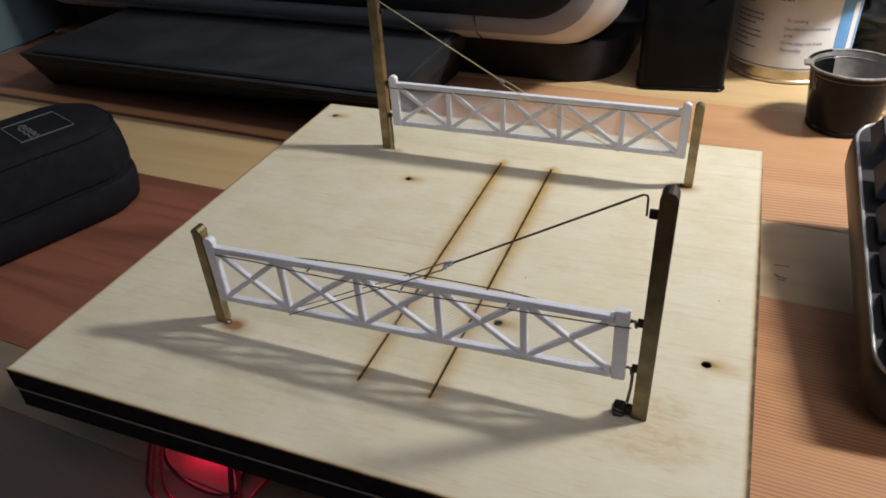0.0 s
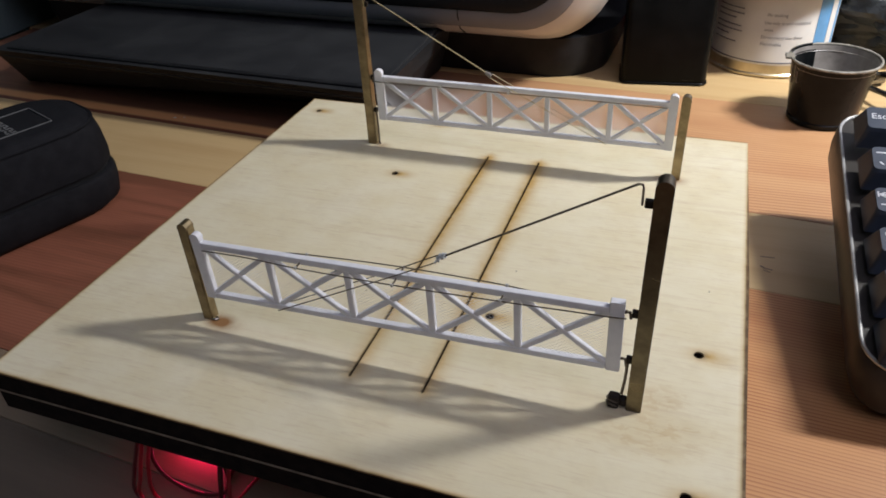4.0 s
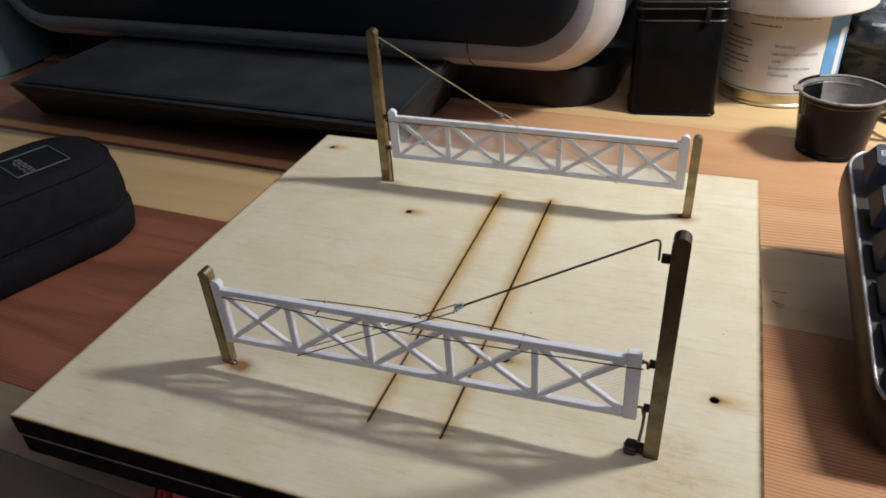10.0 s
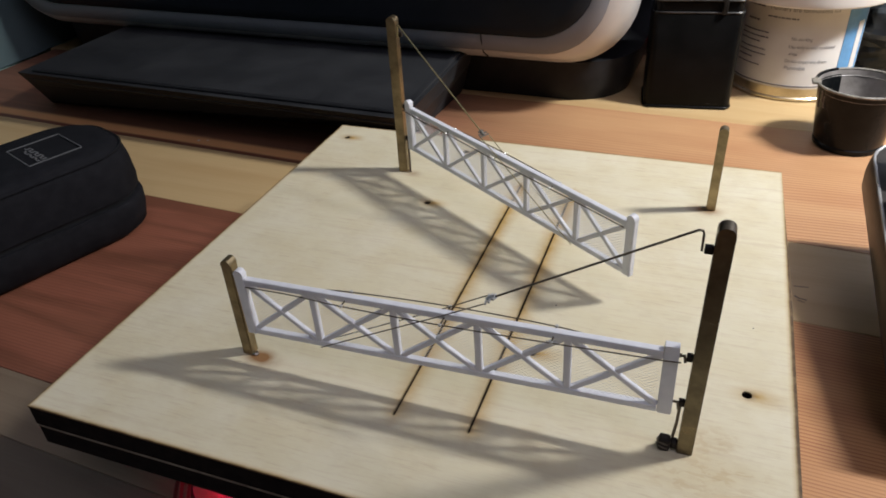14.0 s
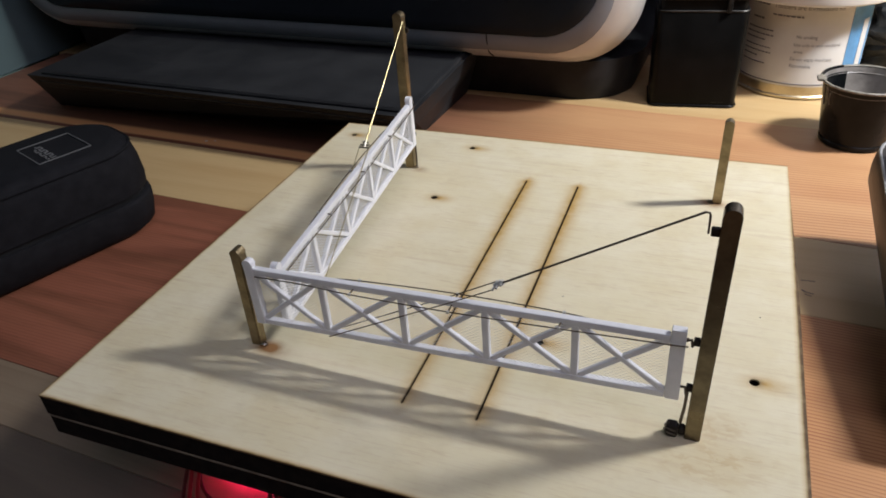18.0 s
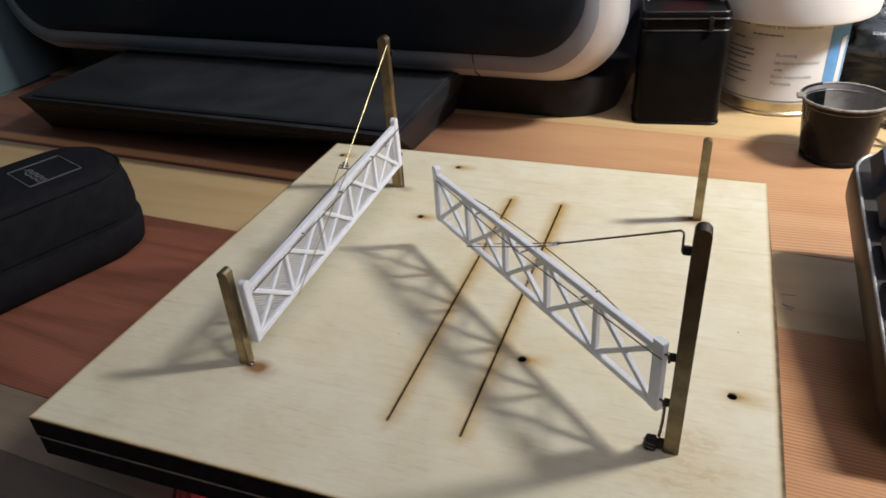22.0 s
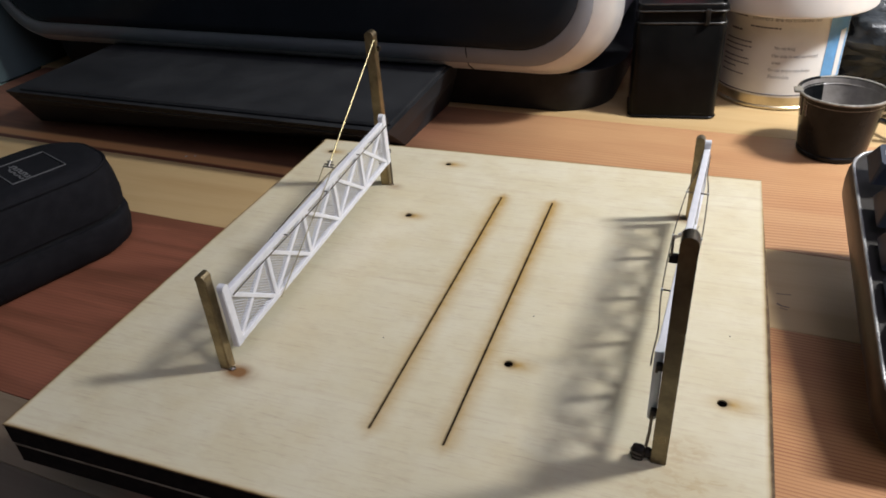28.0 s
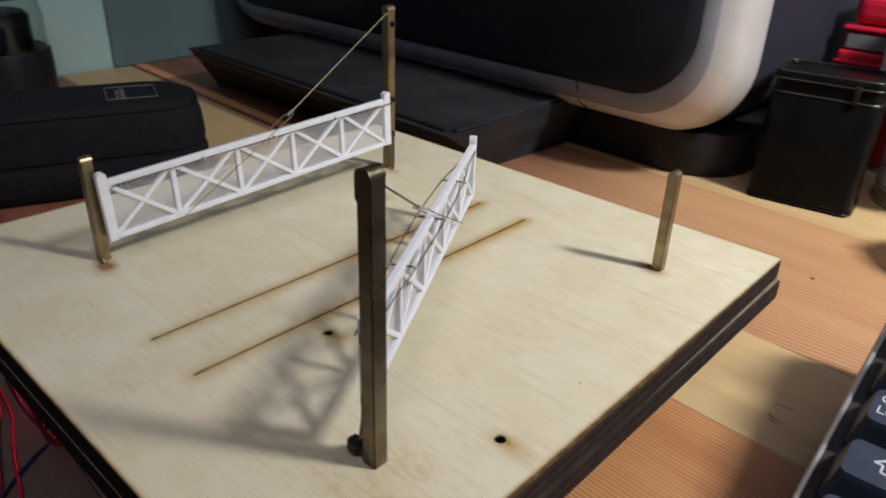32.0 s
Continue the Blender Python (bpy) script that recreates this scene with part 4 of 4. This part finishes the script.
def thinner_can():
    c = tagged(thing("thinner_can", 123.5, 432.5, 0), "round tinplate can with a white paper label and wide white cap", "can")
    r = 40.3
    part("body", lathe([(0, 0.2), (r - 1, 0.2), (r + 0.9, 0.8), (r + 0.9, 2.2), (r, 3.0), (r, 92), (r - 2, 95), (0, 95)], 64), M_TIN_METAL, c, smooth=True)
    part("label", lathe([(r + 0.05, 9.2), (r + 0.3, 9.3), (r + 0.3, 92), (r + 0.05, 92.1)], 64), M_LABEL, c, "white paper label", smooth=True)
    part("label_line", arc_bar(r + 0.55, 185, 345, 11.0, 0.7, 24), M_INK, c)
    part("label_band", arc_bar(r + 0.55, 309, 343, 52, 81, 8), M_BLUE, c, "blue band of the label")
    part("label_flash", arc_bar(r + 0.75, 325, 335, 36, 32, 4), M_LABEL, c)
    part("cap", lathe([(r + 1, 66.2), (53.5, 66.0), (55, 67.2), (55.6, 70), (56.4, 112), (54, 116), (0, 117)], 64), M_LID, c, "wide white plastic cap", smooth=True)
    for text, a0, a1, z, size in (("Thinners are formulated for", 236, 299, 60.6, 4.2), ("No smoking", 261, 279, 42.2, 3.4), ("Use only in well ventilated", 260, 301, 37.0, 3.2), ("areas", 261, 268.5, 32.4, 3.2), ("Do not empty into drains", 259, 296, 27.4, 3.2), ("Flammable", 259.5, 278, 22.6, 3.6)):
        label_words(text, r + 0.5, a0, a1, z, size, c)
    # the smaller print of the other column, too fine to read
    rng = random.Random(5)
    for a0, a1, z, h in ((213, 231, 61.5, 1.3), (236, 264, 56.0, 1.3), (214, 228, 52.0, 1.6), (209, 240, 45.0, 1.1), (208, 240, 41.6, 1.1), (208, 232, 38.2, 1.1), (208, 239, 33.4, 1.1), (208, 240, 30.0, 1.1), (208, 226, 26.6, 1.1), (208, 236, 22.4, 1.1)):
        at_angle = a0
        while at_angle < a1:
            wide = rng.uniform(1.6, 4.6)
            part("print_line", arc_bar(r + 0.55, at_angle, min(at_angle + wide, a1), z, h * 0.75, 3), M_INK, c)
            at_angle += wide + 0.9


def red_case():
    t = tagged(thing("red_tool_case", 61, 503, 0), "small red plastic case with a grey label behind the tin", "case")
    part("body", box(-32, -28, 0.2, 14, 30, 74, 2.5, 3), M_RED, t)
    for z in (58.0, 65.0):
        part("ridge", box(-33, -29, z, 15, 31, z + 2.2, 0.8), M_RED, t)
    part("neck", box(-30, -26, 74.1, 12, 28, 86, 1.0), M_RED, t)
    part("label_strip", box(-28, -27.4, 75.2, 10, -26.1, 84.5, 0.3, 1), M_GREY_PRINT, t, "grey label strip")
    part("ridge", box(-32, -28.5, 86.2, 14, 30, 89.5, 1.2), M_RED, t)
    part("lid", box(-29, -25, 89.6, 11, 27, 110, 7, 4), M_RED, t)


def sauce_cup():
    c = tagged(thing("mixing_cup", 154.5, 331.5, 0), "small dark plastic cup with dried paint inside", "cup")
    part("wall", lathe([(0, 0.3), (18.4, 0.3), (19.3, 1.0), (19.5, 3.2), (19.0, 3.8), (19.6, 5.6), (23.3, 35.0), (23.9, 38.2)], 56), M_CUP, c, smooth=True)
    part("lining", lathe([(23.5, 38.0), (23.0, 35.0), (19.2, 6.0), (17.5, 4.0), (0, 3.6)], 56), M_CUP_IN, c, "grey dried paint lining", smooth=True)
    part("rim", tube([(24.5 * math.cos(k * math.tau / 56), 24.5 * math.sin(k * math.tau / 56), 38.4) for k in range(56)], 0.8, 8, closed=True), M_CUP_RIM, c, "pale worn rim", smooth=True)
    part("inner_ridge", tube([(23.0 * math.cos(k * math.tau / 56), 23.0 * math.sin(k * math.tau / 56), 34.6) for k in range(56)], 0.3, 6, closed=True), M_CUP_IN, c, smooth=True)
    patch = bmesh.new()
    rows = []
    for k in range(13):
        a = radians(112 + 7.0 * k)
        low = 20 + 6.0 * abs(math.sin(k * 1.3)) - (9 if 2 < k < 10 else 0)
        rows.append([patch.verts.new((r * math.cos(a), r * math.sin(a), z)) for r, z in ((22.95, 35.6), (19.1 + (low - 6) * 0.131 - 0.15, low))])
    for a, b in zip(rows, rows[1:]):
        patch.faces.new((a[0], b[0], b[1], a[1]))
    part("paint_patch", patch, M_CUP, c, "patch of black paint", smooth=True)
    part("rim_paint", tube([(24.5 * math.cos(radians(a)), 24.5 * math.sin(radians(a)), 38.45) for a in range(118, 172, 4)], 0.92, 8), M_CUP, c, "black paint over the rim", smooth=True)
    for a, z0, z1 in ((196, 24, 36), (206, 29, 36), (211, 26, 33)):
        a = radians(a)
        part("paint_run", tube([((19.7 + (z - 5.6) * 0.126) * math.cos(a + 0.01 * math.sin(z)), (19.7 + (z - 5.6) * 0.126) * math.sin(a + 0.01 * math.sin(z)), z) for z in (z0, (z0 + z1) / 2, z1)], 0.45, 6), M_CUP_IN, c, "thin pale run of paint", smooth=True)
    part("pour_lip", box(-27.2, -6, 37.6, -22, 2, 39.2, 0.6), M_CUP_RIM, c)


def glass_jar():
    j = tagged(thing("storage_jar", -463, 112, 0), "dark round jar with a clear glass shoulder and a black lid", "jar")
    part("jar_body", lathe([(0, 0.2), (36, 0.2), (38, 2), (38, 41), (37.5, 42), (0, 42)], 40), M_BLACK, j, smooth=True)
    part("shoulder", lathe([(37.4, 42.1), (37.6, 44), (36.4, 70), (35, 80), (33.5, 80), (34.9, 70), (36.0, 44), (35.8, 42.1)], 40), M_JAR_GLASS, j, "clear glass shoulder", smooth=True)
    part("contents", lathe([(0, 42.3), (27, 42.3), (27, 66), (24, 69), (0, 69)], 32), M_BLACK, j, "dark contents", smooth=True)
    part("jar_lid", lathe([(0, 80.1), (35, 80.1), (36, 81), (36, 100), (34, 103), (0, 103)], 40), M_BLACK, j, smooth=True)
    part("lid_ridge", tube([(36.2 * math.cos(k * math.tau / 40), 36.2 * math.sin(k * math.tau / 40), 83.5) for k in range(40)], 0.8, 6, closed=True), M_BLACK, j, smooth=True)


def film_bag():
    b = tagged(thing("plastic_bag", 222, 462, 0), "crumpled dark grey plastic bag lying behind the cup", "bag")
    bm = bmesh.new()
    bmesh.ops.create_icosphere(bm, subdivisions=5, radius=1.0)
    for v in bm.verts:
        d = v.co.normalized()
        k = 1 + 0.40 * noise.noise(d * 1.7) + 0.30 * abs(noise.noise(Vector((d.x * 2.2, d.y * 2.2, d.z * 5.0)) + Vector((3, 1, 0)))) + 0.04 * noise.noise(d * 9)
        v.co = Vector((d.x * 58 * k, d.y * 36 * k, max(d.z * 40 * k + 32, 0.3)))
    part("film", bm, M_BAG, b, smooth=True, auto=28)
    for i, pts in enumerate(([(196, 398, 2.4), (184, 372, 12), (186, 354, 22), (200, 350, 22), (206, 362, 10), (214, 392, 2.4)], [(190, 410, 1.8), (182, 380, 6), (192, 356, 9), (208, 354, 4), (232, 372, 1.8)])):
        tagged(part("cable", tube(smooth_line(pts, 10), 2.2 - 0.5 * i, 10), M_CABLE, smooth=True), "loose glossy black cable looped behind the cup", "cable", "black cables")


# ---- the keyboard ----
def legend(text, size, key, x, y, z):
    data = bpy.data.curves.new("legend", "FONT")
    data.body, data.size, data.extrude = text, size * MM, 0.00005
    data.align_x = "LEFT"
    data.materials.append(M_LEGEND)
    ob = new("legend", data)
    ob.parent = key
    ob.matrix_basis = at(x, y, z)
    return ob


def keycap(w, d):
    top = rounded(w - 6.0, d - 6.2, 2.0, 3)
    low = rounded(w - 0.9, d - 0.9, 1.0, 3)
    mid = rounded(w - 5.0, d - 5.0, 1.8, 3)
    return loft([(low, -9.0), (mid, -1.4), ([(x, y + 0.2) for x, y in top], 0.0)])


ROWS_OF_KEYS = (
    # back edge y, height of the tops, tilt, widths from the left
    (15.5, 37.2, 7, (28, 24, 24, 110, 24, 24, 24, 28)),
    (35.0, 41.4, 9, (24, *[19] * 12, 45)),
    (54.8, 45.7, 11, (33, *[19] * 13)),
    (75.0, 50.9, 13, (28.5, *[19] * 13)),
    (96.0, 57.6, 16, (*[19] * 13, 38)),
    (121.5, 63.5, 18, (19, -16, *[19] * 4, -10, *[19] * 4, -10, *[19] * 4)),
)


def keyboard():
    k = tagged(thing("keyboard", 147.0, 75.0, 0, 1.64), "thick dark computer keyboard with blue grey keys and a silver rim", "keyboard")
    x0, x1, y0, y1 = 0.0, 442.0, 0.0, 138.0
    cx, cy = (x0 + x1) / 2, (y0 + y1) / 2
    slope = 0.2146

    def outline(grow, r):
        return [(x + cx, y + cy) for x, y in rounded(x1 - x0 + 2 * grow, y1 - y0 + 2 * grow, r, 6)]

    def slab(rows):
        own = bmesh.new()
        rings = []
        for grow, r, base, tilt in rows:
            rings.append([own.verts.new((x, y, base + tilt * (y - y0))) for x, y in outline(grow, r)])
        for a, b in zip(rings, rings[1:]):
            for i in range(len(a)):
                j = (i + 1) % len(a)
                own.faces.new((a[i], a[j], b[j], b[i]))
        own.faces.new(rings[0])
        own.faces.new(rings[-1])
        return own

    part("case", slab([(-7, 9, 2.6, 0.2), (-1, 11, 4.5, 0.2), (1.6, 13, 10.5, 0.205), (2.0, 14, 16.5, 0.21), (1.5, 14, 21.4, slope), (0.6, 13, 23.6, slope)]), M_KB_SIDE, k, "dark plastic case", smooth=True)
    for fx in (30.0, 400.0):
        part("foot", box(fx, 112, 0.1, fx + 14, 124, 29.0, 0.5), M_BLACK, k)
        part("foot", box(fx, 4, 0.1, fx + 14, 14, 4.6, 0.5), M_BLACK, k)
    part("rim", tube([(x, y, 24.0 + slope * (y - y0)) for x, y in outline(0.2, 13)], 0.75, 10, closed=True), M_KB_RIM, k, "bright silver rim", smooth=True)
    part("key_bed", slab([(-1.2, 11, 18.0, 0.2), (-1.2, 11, 22.6, slope), (-3.5, 9, 21.8, slope)]), M_KEYBED, k)
    meshes = {}
    for row, (y, z, tilt, widths) in enumerate(ROWS_OF_KEYS):
        x = 4.6
        for i, w in enumerate(widths):
            if w < 0:
                x -= w
                continue
            if w not in meshes:
                meshes[w] = mesh_of(keycap(w, 19.0), M_KEY, "key")
            key = new("key", meshes[w])
            key.parent = k
            key.matrix_basis = at(x + w / 2 - 1.5, y - 7.2, z - 0.6, tilt)
            x += w
            left = -w / 2 + 4.4
            if i == 0 and row == 5:
                legend("Esc", 4.6, key, left, -0.5, 0.05)
            elif i == 0 and row == 0:
                legend("Ctrl", 4.8, key, left, 1.0, 0.05)
            elif i == 0 and row == 2:
                legend("Caps", 4.4, key, left, 1.6, 0.05)
                legend("Lock", 4.4, key, left, -3.0, 0.05)
            elif i == 0 and row == 1:
                arrow = bmesh.new()
                for a, b in (((-3, 1), (0.5, 4)), ((0.5, 4), (4, 1)), ((4, 1), (2, 1)), ((2, 1), (2, -1.6)), ((2, -1.6), (-1, -1.6)), ((-1, -1.6), (-1, 1)), ((-1, 1), (-3, 1))):
                    bar((*a, 0.08), (*b, 0.08), 0.6, (0, 0, 1), 0.1, 0, arrow)
                part("legend", arrow, M_LEGEND, key)
            elif i == 0 and row == 3:
                arrow = bmesh.new()
                for sgn, yy in ((1, 2.6), (-1, -2.8)):
                    bar((left, yy, 0.08), (left + 7, yy, 0.08), 0.6, (0, 0, 1), 0.1, 0, arrow)
                    tip = left if sgn > 0 else left + 7
                    for q in (-1, 1):
                        bar((tip, yy, 0.08), (tip + sgn * 2, yy + q * 1.3, 0.08), 0.6, (0, 0, 1), 0.1, 0, arrow)
                    bar((tip - sgn * 0.5, yy - 1.5, 0.08), (tip - sgn * 0.5, yy + 1.5, 0.08), 0.6, (0, 0, 1), 0.1, 0, arrow)
                part("legend", arrow, M_LEGEND, key)
            elif i == 0 and row == 4:
                mark = bmesh.new()
                bar((left, 3.2, 0.08), (left + 4.5, 3.2, 0.08), 0.6, (0, 0, 1), 0.1, 0, mark)
                bar((left + 4.5, 3.2, 0.08), (left + 4.5, 1.8, 0.08), 0.6, (0, 0, 1), 0.1, 0, mark)
                bar((left + 1, -2.2, 0.08), (left + 2.2, -3.6, 0.08), 0.7, (0, 0, 1), 0.1, 0, mark)
                part("legend", mark, M_LEGEND, key)


room()
desk()
board()
for kind, (px, py, ph) in POSTS.items():
    post(kind, px, py, ph)
GATE_BACK = gate("crossing_gate", M_BRASS_WIRE, "white lattice crossing gate with a bright brass stay", 52.1, 2.6, 0.10, M_DULL, False)
GATE_FRONT = gate("crossing_gate", M_STEEL_WIRE, "white lattice crossing gate with a dark wire stay", 48.3, 3.4, 0.036, M_BRIGHT, True)
underneath()
printer()
zip_case()
tin()
thinner_can()
red_case()
sauce_cup()
glass_jar()
film_bag()
keyboard()


def motions():
    # seconds and degrees of swing; the hinges lean a little, so the heads droop
    back = [(0, 0), (11.3, 0), (11.48, -0.3), (12, -6.8), (12.5, -13.2), (13, -20), (13.5, -26), (14, -32.6), (14.5, -39.5), (15.5, -53), (16.5, -66.3), (17, -73.1), (17.5, -80), (18, -86.6), (18.22, -89.4), (18.4, -89.6), (32, -89.6)]
    front = [(0, 180.3), (18.8, 180.3), (18.96, 180), (19.5, 172.1), (20, 164.9), (20.5, 157.8), (21, 151.2), (21.5, 144.2), (22, 137.3), (22.5, 130.1), (23, 122.9), (23.5, 115.6), (24, 108.2), (24.5, 100.8), (25, 93.4), (25.3, 89), (25.45, 87.5), (25.6, 87.3),
             (29.5, 87.3), (29.66, 87.6), (30, 92.2), (30.5, 99.2), (31, 106.3), (31.5, 113.4), (32, 120.3)]
    walk(GATE_BACK, [(t, at(-51.6, 140.6, BOARD, 2.2) @ pose(0, 0, 0, 0, 0, a)) for t, a in back])
    walk(GATE_FRONT, [(t, at(75.3, 11.2, BOARD, 0, -1.1 + 0.9 * (180 - a) / 93) @ pose(0, 0, 0, 0, 0, a)) for t, a in front])


motions()
